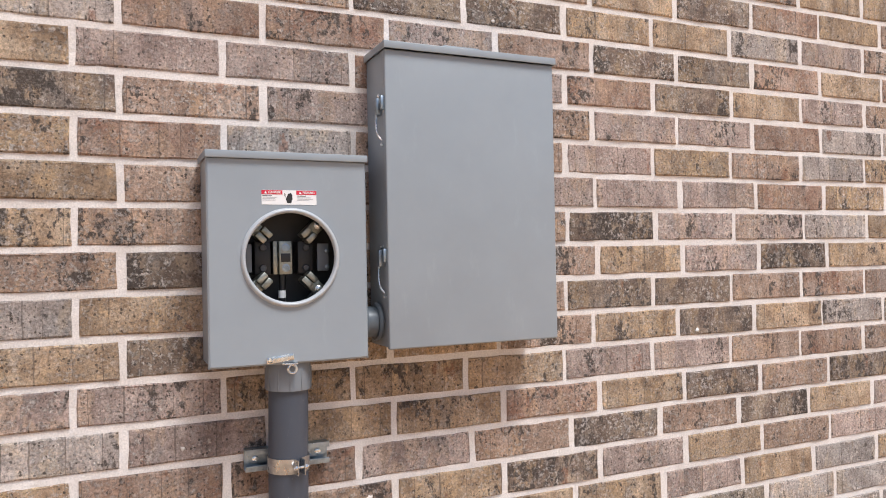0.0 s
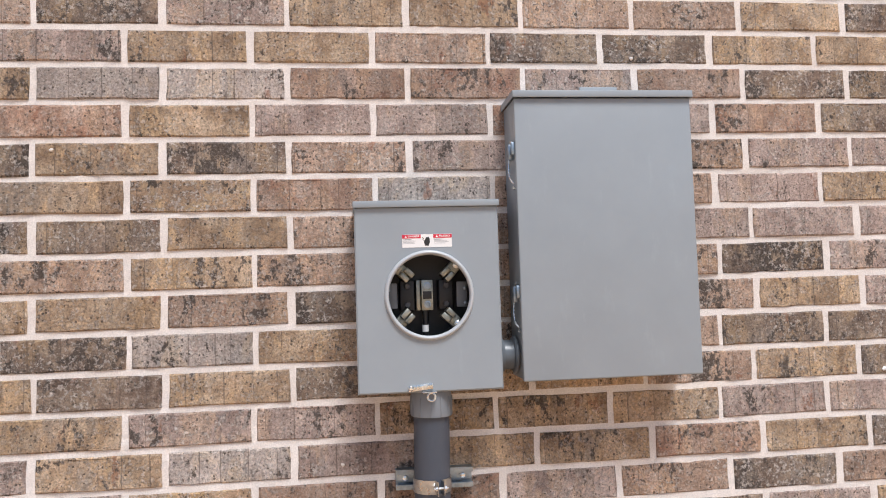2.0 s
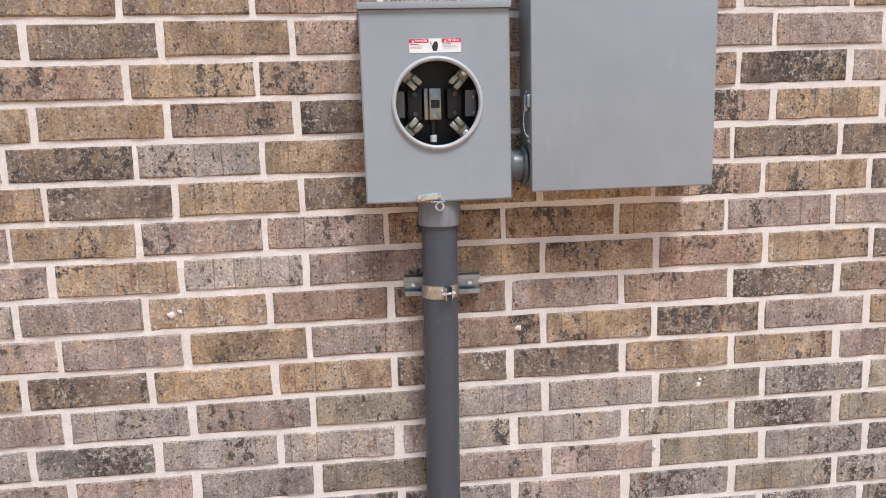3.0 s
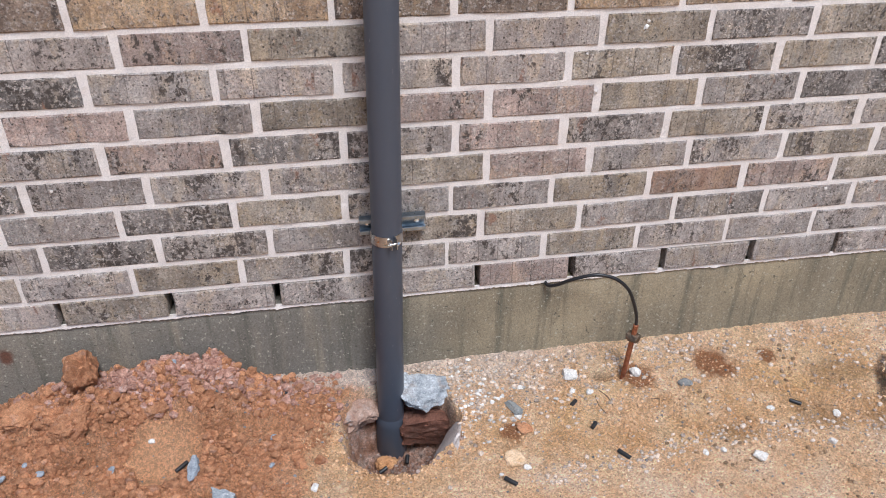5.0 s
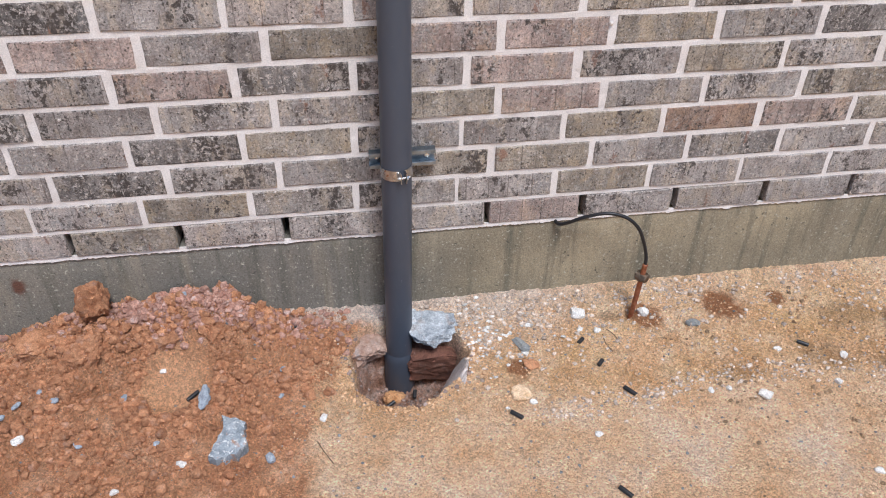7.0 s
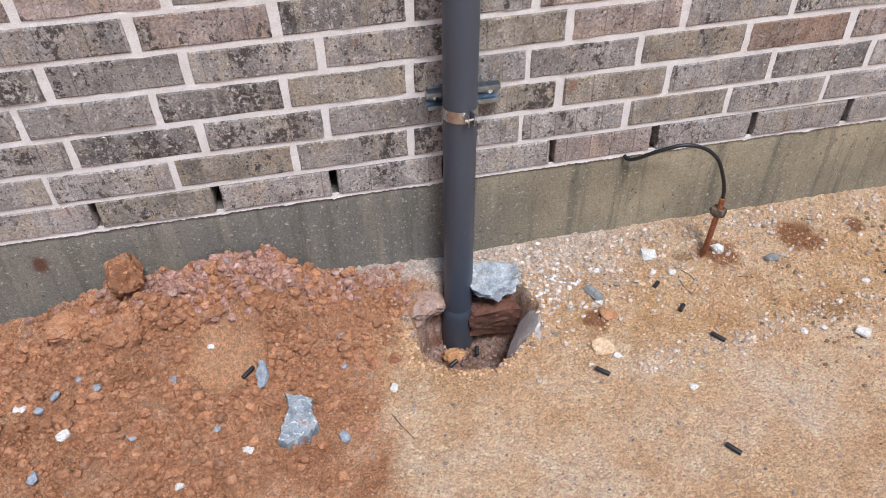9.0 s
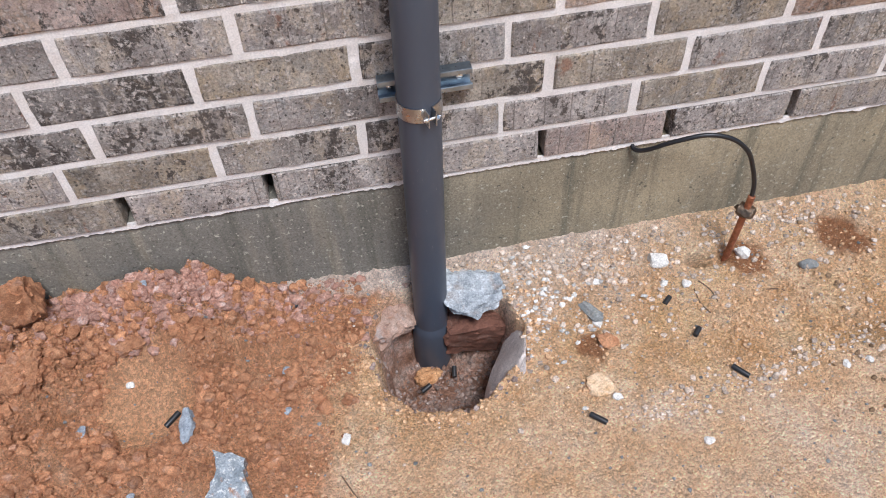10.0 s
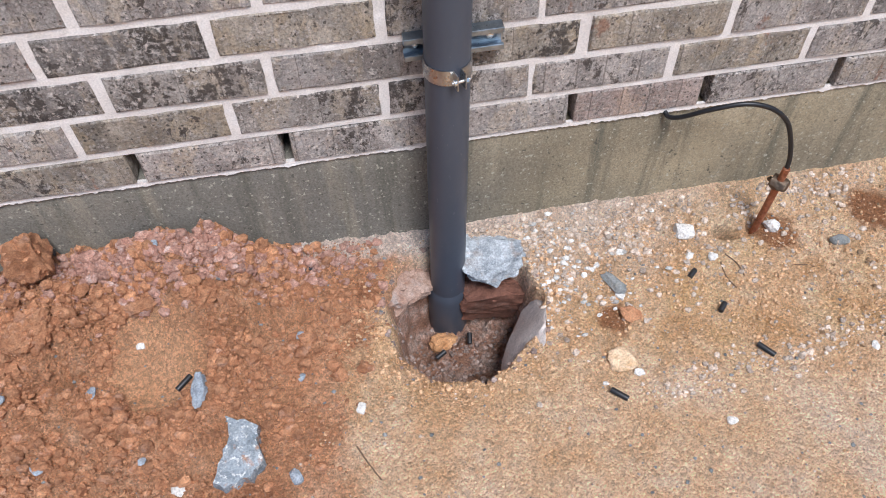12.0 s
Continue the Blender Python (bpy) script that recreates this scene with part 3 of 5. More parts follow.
xs = steps(-1.12, 0.20, 0.0026, -300, 0.20) + steps(0.204, 1.7, 0.0042, 0.204, 300)
ys = steps(-0.95, -0.62, 0.0042, -300, -0.62) + steps(-0.6165, 0.018, 0.0028, -0.6165, 0.03) + [0.06, 0.3, 2.0, 8.0, 30.0, 100.0, 300.0]
verts = [(x, y, height(x, y) if (-2 < x < 3 and -2 < y < 0.05) else -0.03) for y in ys for x in xs]
nx = len(xs)
faces = [(j * nx + i, j * nx + i + 1, (j + 1) * nx + i + 1, (j + 1) * nx + i) for j in range(len(ys) - 1) for i in range(nx - 1)]
me = bpy.data.meshes.new("ground")
me.from_pydata(verts, [], faces)
me.polygons.foreach_set("use_smooth", [True] * len(me.polygons))
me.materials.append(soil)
ground = tagged(new("ground", me), "tan and red clay soil with a dug pit and a spoil heap", "ground", "", "structure")


# ---- foundation and wall ----
COURSE, PITCH, JOINT, LEDGE = 0.0794, 0.254, 0.0100, 0.2320
LEFT, RIGHT, TOP = -2.4, 3.2, 32


def centre(c):
    return 0.2715 + COURSE * c


# the courses wander: millimetres by which each one starts off and gains from brick to brick
DRIFT = ((0, 5), (-10, 2), (-4, 5), (-3, 3.3), (4, 6), (4, 7), (3, 7), (2, 6), (1, 5), (0, 4), (-1, 3), (-2, 2.5), (0, 2.5), (-8, -1), (-3, 0), (0, -1), (3, 3), (2, 1.5), (1, 2.5), (1, 0.5), (-1, 1.5), (1, 1.5))


def head(c, k):
    """Where the upright joint k of course c stands."""
    start, gain = DRIFT[min(c, 21)]
    return k * (PITCH + gain * 0.001) + start * 0.001 + (-0.070 if c % 2 else (0.0 if c == 0 else 0.006))


bm = bmesh.new()
nxf, nzf = 420, 26
grid = [[bm.verts.new((LEFT + (RIGHT - LEFT) * i / nxf, 0.006 + 0.0016 * fbm(LEFT + (RIGHT - LEFT) * i / nxf, -0.5 + 0.732 * j / nzf, 5, 11.0) - (0.0 if j < nzf else -0.004), -0.5 + (LEDGE + 0.5) * j / nzf + (0.0015 * fbm(i * 0.1, 0, 3, 2.0) if j == nzf else 0))) for i in range(nxf + 1)] for j in range(nzf + 1)]
back = [[bm.verts.new((x, 0.25, z)) for x in (LEFT, RIGHT)] for z in (-0.5, LEDGE)]
for j in range(nzf):
    for i in range(nxf):
        bm.faces.new((grid[j][i], grid[j][i + 1], grid[j + 1][i + 1], grid[j + 1][i]))
bm.faces.new((*grid[nzf], back[1][1], back[1][0]))
bm.faces.new((back[0][0], back[0][1], *grid[0][::-1]))
bm.faces.new((back[0][1], back[0][0], back[1][0], back[1][1]))
bm.faces.new([g[0] for g in grid][::-1] + [back[0][0], back[1][0]][::1])
bm.faces.new([g[-1] for g in grid] + [back[1][1], back[0][1]])
foundation = tagged(part("foundation", bm, concrete, None, "", True), "olive-grey damp concrete slab edge with lime streaks", "foundation", "", "structure")

# mortar bed: above the first course one sheet, in the first course open weep slots
rec = 0.0034
TOPZ = centre(TOP) + COURSE / 2
bm = bmesh.new()
z0 = centre(0) + COURSE / 2 - JOINT / 2
nx_, nz_ = 460, 215


def bed_y(x, z):
    return rec + 0.0013 * fbm(x, z, 16, 21.0, 4) + 0.0008 * fbm(x, z, 70, 22.0, 2)


vs = [(LEFT + (RIGHT - LEFT) * i / nx_, 0, z0 + (TOPZ - z0) * j / nz_) for j in range(nz_ + 1) for i in range(nx_ + 1)]
vs = [(x, bed_y(x, z), z) for x, _, z in vs]
n0 = len(vs)
vs += [(LEFT, 0.2, z0), (RIGHT, 0.2, z0), (RIGHT, 0.2, TOPZ), (LEFT, 0.2, TOPZ)]
fs = [(j * (nx_ + 1) + i, j * (nx_ + 1) + i + 1, (j + 1) * (nx_ + 1) + i + 1, (j + 1) * (nx_ + 1) + i) for j in range(nz_) for i in range(nx_)]
fs += [(n0, n0 + 1, n0 + 2, n0 + 3), (0, n0, n0 + 1, nx_), (nz_ * (nx_ + 1), (nz_ + 1) * (nx_ + 1) - 1, n0 + 2, n0 + 3)]
me = bpy.data.meshes.new("wall_north")
me.from_pydata(vs, [], fs)
me.materials.append(mortar)
wall = tagged(new("wall_north", me), "brick wall in mottled tan, grey and dark bricks with pale mortar", "brick wall", "", "structure")

# bed joint under the first course, ragged where it squeezed out over the slab edge
bm = bmesh.new()
n = 1800
rows_ = []
for i in range(n + 1):
    x = LEFT + (RIGHT - LEFT) * i / n
    a = fbm(x, 0, 9, 31.0, 5)
    d = fbm(x, 0, 28, 33.0, 4)
    low = LEDGE - 0.0045 - 0.003 * max(0, a) - 0.004 * max(0, d) - 0.003 * fbm(x, 0, 110, 37.0, 3)
    rows_.append([bm.verts.new(q) for q in ((x, 0.014, LEDGE + 0.0008), (x, 0.0045, low), (x, 0.0035 - 0.0015 * max(0, a + d), low + 0.0015), (x, 0.0045 - 0.0015 * max(0, d), LEDGE + 0.003), (x, 0.004 + 0.001 * d, LEDGE + 0.0065), (x, 0.012, LEDGE + 0.0050))])
for a, c in zip(rows_, rows_[1:]):
    for k in range(5):
        bm.faces.new((a[k], c[k], c[k + 1], a[k + 1]))
part("bed_joint", bm, mortar, wall, "ragged pale mortar squeezed over the slab edge", True)

# the closed cavity behind the weep slots, its shade a near-black block, and the house body behind the brickwork
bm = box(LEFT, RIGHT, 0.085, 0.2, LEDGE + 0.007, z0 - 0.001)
part("cavity", bm, shade_black, wall)

# the plain rest of the house, which closes the place behind the brickwork
tagged(part("wall_west", box(LEFT, LEFT + 0.2, 0.254, 6.0, -0.5, TOPZ), mortar), "plain rendered side wall of the house", "wall", "", "structure")
tagged(part("wall_east", box(RIGHT - 0.2, RIGHT, 0.254, 6.0, -0.5, TOPZ), mortar), "plain rendered side wall of the house", "wall", "", "structure")
tagged(part("wall_south", box(LEFT, RIGHT, 6.003, 6.2, -0.5, TOPZ), mortar), "plain rendered rear wall of the house", "wall", "", "structure")
tagged(part("roof_slab", box(LEFT, RIGHT, 0.0, 6.2, TOPZ + 0.004, TOPZ + 0.16), mortar), "plain flat roof slab over the house", "roof", "", "structure")


# brick faces: many-cornered, arrised, in a few shapes
def brick_mesh(name, w, seed, hgt=COURSE - 0.0125, depth=0.09):
    rng = random.Random(seed)
    w2, h2 = w / 2, hgt / 2
    across = [-1 + 2 * i / 6 + (rng.uniform(-0.1, 0.1) if 0 < i < 6 else 0) for i in range(7)]
    outline = [(w2 * q, -h2) for q in across] + [(w2, 0)] + [(w2 * q, h2) for q in across[::-1]] + [(-w2, 0)]
    outline = [(x + rng.uniform(-1, 1) * 0.0012, z + rng.uniform(-1, 1) * 0.0008) for x, z in outline]
    n = len(outline)
    bev = 0.0028
    inner = [(x - bev * (1 if x > w2 * 0.8 else -1 if x < -w2 * 0.8 else 0) * rng.uniform(0.6, 1.5), z - bev * (1 if z > h2 * 0.8 else -1 if z < -h2 * 0.8 else 0) * rng.uniform(0.6, 1.5)) for x, z in outline]
    v = [(x, rng.uniform(-0.0008, 0.0008), z) for x, z in inner] + [(x, 0.0028, z) for x, z in outline] + [(x, depth, z) for x, z in outline]
    f = [tuple(range(n))] + [(r * n + i, (r + 1) * n + i, (r + 1) * n + (i + 1) % n, r * n + (i + 1) % n) for r in (0, 1) for i in range(n)]
    return v, f


FULL = [brick_mesh("brick", PITCH - 0.0120, s) for s in range(10)]
TONES = {
    25: "ptdgttpd", 24: "dpttggtd", 23: "pttgddtt", 22: "llrrprdd", 21: "rtpprprd", 20: "tdgpggpp", 19: "tmrlggpt", 18: "dtgggppp",
    17: "gtggggdp", 16: "tgdgggtp", 15: "dltgggdd", 14: "dtdttgtd", 13: "tpptttpp", 12: "tlpttrtd", 11: "pmrrpgdg", 10: "ptpgtdpt", 9: "dttddttp",
    8: "lptlltdt", 7: "dglgltdt", 6: "pgtpptgd", 5: "gpdgpgtg", 4: "gggtpggt", 3: "gdtggtrp", 2: "dmgttgdg", 1: "gtmggtgg", 0: "tlggpggg"}
shared = []
for v, f in FULL:
    me = bpy.data.meshes.new("brick")
    me.from_pydata(v, [], f)
    me.materials.append(BRICK["g"])
    shared.append(me)
rng = random.Random(4)
rest_v, rest_f, rest_m = [], [], []
order = "tgpldrmobnk"
pieces = []
for c in range(TOP + 1):
    for k in range(-10, 13):
        x = (head(c, k) + head(c, k + 1)) / 2
        if x < LEFT + 0.15 or x > RIGHT - 0.15:
            continue
        tones = TONES.get(c, "")
        tone = tones[k + 3] if tones and -3 <= k <= 4 else rng.choice("ttggppdldrm" if c > 8 else "ggggptdlm")
        tone = "o" if tone == "t" and c < 9 else "b" if tone == "g" and c > 9 else "n" if tone == "m" and c < 9 else "k" if tone == "d" and c < 9 else tone
        at = (x + rng.uniform(-1, 1) * 0.0022, rng.uniform(-0.0012, 0.0012), centre(c) + rng.uniform(-1, 1) * 0.0011)
        tilt = rng.uniform(-0.35, 0.35)
        if -3 <= k <= 5 and c <= 27 and not (k == 5 and c % 3):
            pieces.append((rng.randrange(10), tone, at, tilt))
        else:
            v, f = FULL[rng.randrange(10)]
            o = len(rest_v)
            rest_v += [(at[0] + q[0], at[1] + q[1], at[2] + q[2]) for q in v]
            rest_f += [tuple(i + o for i in g) for g in f]
            rest_m += [order.index(tone)] * len(f)


# ---- meter socket ----
MX0, MX1, MZ0, MZ1, MY = -0.115, 0.173, 1.370, 1.738, -0.112
RX, RZ, RR = 0.030, 1.5605, 0.083


def ring_pts(r, y, n=64):
    return [(RX + r * math.cos(2 * math.pi * i / n), y, RZ + r * math.sin(2 * math.pi * i / n)) for i in range(n)]


def meter_socket():
    e = thing("meter_socket", (RX, 0, MZ0), "grey painted steel meter socket with an open round hole", "meter box")
    inv = Matrix.Translation((-RX, 0, -MZ0))

    def add(name, bm, mat, label="", smooth=True, parent=e):
        return part(name, turned(inv, bm), mat, parent, label, smooth)

    # body: back and four folded sides
    bm = box(MX0 + 0.003, MX1 - 0.003, -0.005, -0.001, MZ0 + 0.004, MZ1 - 0.002)
    box(MX0 + 0.003, MX0 + 0.005, MY + 0.006, -0.003, MZ0 + 0.004, MZ1, 0, 2, bm)
    box(MX1 - 0.005, MX1 - 0.003, MY + 0.006, -0.003, MZ0 + 0.004, MZ1, 0, 2, bm)
    box(MX0 + 0.0045, MX1 - 0.0045, MY + 0.006, -0.003, MZ0 + 0.004, MZ0 + 0.006, 0, 2, bm)
    body = add("body", bm, grey_paint)
    # hood over the top, with a turned-down lip
    bm = box(MX0 - 0.002, MX1 + 0.002, MY - 0.006, -0.001, MZ1 + 0.0085, MZ1 + 0.011, 0.001)
    box(MX0 - 0.002, MX1 + 0.002, MY - 0.0065, MY - 0.004, MZ1 - 0.002, MZ1 + 0.011, 0.001, 2, bm)
    box(MX0 - 0.002, MX0 + 0.0005, MY - 0.005, -0.001, MZ1 - 0.001, MZ1 + 0.010, 0.0006, 2, bm)
    box(MX1 - 0.0005, MX1 + 0.002, MY - 0.005, -0.001, MZ1 - 0.001, MZ1 + 0.010, 0.0006, 2, bm)
    add("hood", bm, grey_paint)
    # cover with the round opening and turned edges
    n = 64
    bm = bmesh.new()
    ring = [bm.verts.new(q) for q in ring_pts(RR, MY, n)]

    def on_rect(a, inset=0.0, y=MY):
        ca, sa = math.cos(a), math.sin(a)
        t = min(((MX1 - inset - RX) / ca if ca > 1e-9 else (MX0 + inset - RX) / ca if ca < -1e-9 else 9), ((MZ1 - inset - RZ) / sa if sa > 1e-9 else (MZ0 + inset - RZ) / sa if sa < -1e-9 else 9))
        return (RX + t * ca, y, RZ + t * sa)

    corners = [math.atan2(z - RZ, x - RX) % (2 * math.pi) for x in (MX0, MX1) for z in (MZ0, MZ1)]
    angles = [2 * math.pi * i / n for i in range(n)]
    for ca in corners:
        i = min(range(n), key=lambda q: abs(angles[q] - ca))
        angles[i] = ca
    outer = [bm.verts.new(on_rect(a, 0.003)) for a in angles]
    edge = [bm.verts.new(on_rect(a, 0.0, MY + 0.003)) for a in angles]
    rim = [bm.verts.new(on_rect(a, 0.0, MY + 0.016)) for a in angles]
    lip = [bm.verts.new(q) for q in ring_pts(RR, MY + 0.004, n)]
    for i in range(n):
        j = (i + 1) % n
        bm.faces.new((ring[i], ring[j], outer[j], outer[i]))
        bm.faces.new((outer[i], outer[j], edge[j], edge[i]))
        bm.faces.new((edge[i], edge[j], rim[j], rim[i]))
        bm.faces.new((ring[j], ring[i], lip[i], lip[j]))
    cover = add("cover", bm, grey_paint)
    # raised bead round the opening
    bm = bmesh.new()
    prof = [(RR - 0.003, 0.002), (RR - 0.002, -0.004), (RR + 0.0005, -0.0068), (RR + 0.0035, -0.0062), (RR + 0.006, -0.002), (RR + 0.0065, 0.001)]
    rings = [[bm.verts.new(q) for q in ring_pts(r, MY + dy, n)] for r, dy in prof]
    for a, d in zip(rings, rings[1:]):
        for i in range(n):
            bm.faces.new((a[i], a[(i + 1) % n], d[(i + 1) % n], d[i]))
    add("rim", bm, rim_paint, "pale rolled rim", "all")
    # cover latch with a sealing ring
    bm = box(-0.017, 0.032, MY - 0.0045, MY - 0.0005, 1.3745, 1.386, 0.0015)
    turned(Matrix.Translation((0.007, 0, 1.376)) @ Matrix.Rotation(radians(-6), 4, "Y") @ Matrix.Translation((-0.007, 0, -1.376)), bm)
    latch = add("latch", bm, bright)
    add("hinge_pin", turned(Matrix.Translation((-0.012, MY - 0.006, 1.3795)) @ Matrix.Rotation(radians(90), 4, "X"), lathe([(0.0035, -0.003), (0.0055, -0.001), (0.0055, 0.001), (0.003, 0.004)], 16)), bright, "", True, latch)
    bm = box(0.010, 0.038, MY - 0.009, MY + 0.010, 1.3695, 1.372, 0.0008)
    add("hasp", bm, bright, "", True, latch)
    tor = tube([(0.0275 + 0.0075 * math.cos(a), MY - 0.006, 1.3615 + 0.0075 * math.sin(a)) for a in [2 * math.pi * i / 12 for i in range(13)]], 0.0022, 8, 3)
    add("seal_ring", tor, bright, "", True, latch)

    # inside: insulating blocks, jaws, neutral bar
    add("back_pan", box(MX0 + 0.02, MX1 - 0.02, -0.012, -0.006, MZ0 + 0.03, MZ1 - 0.03, 0.001), dark_paint)
    for s in (-1, 1):
        blk = add("insulator_block", box(RX + s * 0.040 - 0.015, RX + s * 0.040 + 0.015, -0.055, -0.010, RZ - 0.031, RZ + 0.031, 0.003), black_plastic, "black moulded insulator block")
        for dz in (-0.019, 0.019):
            add("screw", turned(Matrix.Translation((RX + s * 0.040, -0.056, RZ + dz)) @ Matrix.Rotation(radians(90), 4, "X"), lathe([(0.0065, -0.003), (0.0065, 0.002), (0.005, 0.004)], 14)), dark_paint, "", True, blk)
        plate = add("side_plate", box(RX + s * 0.072 - 0.011, RX + s * 0.072 + 0.011, -0.062, -0.058, RZ - 0.026, RZ + 0.026, 0.0015), hub_grey, "grey plastic side plate")
        for dz in (-0.018, 0.012):
            add("screw", turned(Matrix.Translation((RX + s * 0.079, -0.063, RZ + dz)) @ Matrix.Rotation(radians(90), 4, "X"), lathe([(0.004, -0.002), (0.004, 0.002), (0.002, 0.003)], 12)), zinc, "", True, plate)
        for u in (-1, 1):
            turn = Matrix.Translation((RX + s * 0.053, -0.062, RZ + u * 0.052)) @ Matrix.Rotation(radians(s * (45 if u > 0 else 135)), 4, "Y")
            jaw = add("jaw", turned(turn, box(-0.012, 0.012, -0.006, 0.022, -0.017, 0.040, 0.002)), tinned, "zinc-plated spring jaw")
            at = Matrix.Translation((RX + s * 0.042, -0.068, RZ + u * 0.042)) @ Matrix.Rotation(radians(s * (45 if u > 0 else 135)), 4, "Y")
            lugs = turned(at, box(-0.0125, -0.0012, -0.012, 0.02, -0.011, 0.011, 0.002))
            join(lugs, turned(at, box(0.0012, 0.0125, -0.014, 0.02, -0.012, 0.010, 0.002)))
            add("jaw_blade", lugs, tinned, "", True, jaw)
            add("bolt", turned(Matrix.Translation((RX + s * 0.061, -0.069, RZ + u * 0.060)) @ Matrix.Rotation(radians(90), 4, "X"), lathe([(0.0075, -0.004), (0.0075, 0.001), (0.0055, 0.002), (0.0055, 0.006), (0.003, 0.007)], 14)), bright, "", True, jaw)
    bar = add("neutral_bar", box(RX - 0.012, RX + 0.012, -0.066, -0.012, RZ - 0.031, RZ + 0.031, 0.002), tinned, "tinned neutral bar with two lug screws")
    add("strap", box(RX - 0.022, RX - 0.0135, -0.060, -0.012, RZ - 0.031, RZ + 0.031, 0.0015), tinned, "", True, bar)
    add("slot", box(RX - 0.009, RX + 0.009, -0.0672, -0.06, RZ - 0.008, RZ + 0.008, 0.001), black_plastic, "", True, bar)
    for dz in (-0.019, 0.019):
        add("screw", turned(Matrix.Translation((RX, -0.067, RZ + dz)) @ Matrix.Rotation(radians(90), 4, "X"), lathe([(0.0075, -0.003), (0.0075, 0.0015), (0.0045, 0.002), (0.004, 0.0005)], 18)), zinc, "", True, bar)
    cond = add("conductor", tube([(RX - 0.003, -0.05, RZ - 0.028), (RX - 0.004, -0.048, RZ - 0.08), (RX - 0.004, -0.05, RZ - 0.13), (RX - 0.004, -0.05, MZ0 + 0.006)], 0.0065, 12), rubber, "black insulated conductor")
    add("tape", turned(Matrix.Translation((RX - 0.004, -0.048, RZ - 0.068)), lathe([(0.0071, -0.007), (0.0071, 0.007)], 16)), label_white, "", True, cond)
    for s in (-1, 1):
        add("conductor", tube([(RX + s * 0.055, -0.05, RZ - 0.065), (RX + s * 0.035, -0.045, RZ - 0.1), (RX + s * 0.012, -0.05, MZ0 + 0.006)], 0.0065, 10), rubber)
    return e


meter_socket()


def warning_label():
    """Bilingual caution sticker: two red headers, a pictogram and lines of small print."""
    y = MY - 0.0006
    e = thing("warning_label", (RX, MY, 1.6685), "white danger sticker with two red header bars", "label")
    inv = Matrix.Translation((-RX, -MY, -1.6685))
    add = lambda name, bm, mat, parent=e: part(name, turned(inv, bm), mat, parent)
    x0, x1, z0, z1 = -0.021, 0.078, 1.6555, 1.6815
    add("backing", box(x0, x1, y, y + 0.0004, z0, z1), label_white)
    for a, d, word in ((x0, x0 + 0.037, "DANGER"), (x1 - 0.037, x1, "PELIGRO")):
        head_ = add("header", box(a, d, y - 0.0003, y, z1 - 0.0078, z1 - 0.0004), label_red)
        tri = extrude([(a + 0.0045, z1 - 0.0065), (a + 0.0098, z1 - 0.0065), (a + 0.00715, z1 - 0.0018)], 0.0001)
        add("symbol", turned(Matrix.Translation((0, y - 0.0005, 0)), tri), label_white, head_)
        cu = bpy.data.curves.new("word", "FONT")
        cu.body, cu.size, cu.align_x, cu.align_y, cu.extrude = word, 0.0056, "LEFT", "CENTER", 0.0001
        cu.offset = 0.0001
        cu.materials.append(label_white)
        t = new("word", cu)
        t.parent = head_
        t.matrix_local = Matrix.Translation((a + 0.0115 - RX, y - 0.0006 - MY, z1 - 0.0042 - 1.6685)) @ Matrix.Rotation(radians(90), 4, "X")
        rng2 = random.Random(word)
        for i in range(4):
            ln = rng2.uniform(0.6, 0.95) if i else 0.5
            add("print_line", box(a + 0.0015, a + 0.0015 + 0.033 * ln, y - 0.0003, y, z1 - 0.0108 - i * 0.0026, z1 - 0.0098 - i * 0.0026), label_ink if i == 0 else label_line)
    glyph = extrude([(0.0245, z0 + 0.003), (0.0315, z0 + 0.003), (0.034, z0 + 0.010), (0.0335, z0 + 0.018), (0.031, z0 + 0.021), (0.0265, z0 + 0.0195), (0.0235, z0 + 0.014), (0.022, z0 + 0.010)], 0.0003)
    add("pictogram", turned(Matrix.Translation((0, y - 0.0003, 0)), glyph), label_ink)
    bolt = extrude([(0.0185, z0 + 0.020), (0.0205, z0 + 0.0175), (0.0192, z0 + 0.0165), (0.0222, z0 + 0.012), (0.0209, z0 + 0.0162), (0.0221, z0 + 0.0172), (0.0196, z0 + 0.0205)], 0.0003)
    add("pictogram", turned(Matrix.Translation((0, y - 0.0003, 0)), bolt), label_ink)


warning_label()


# ---- disconnect enclosure ----
BX0, BX1, BZ0, BZ1, BY = 0.213, 0.588, 1.382, 1.957, -0.117


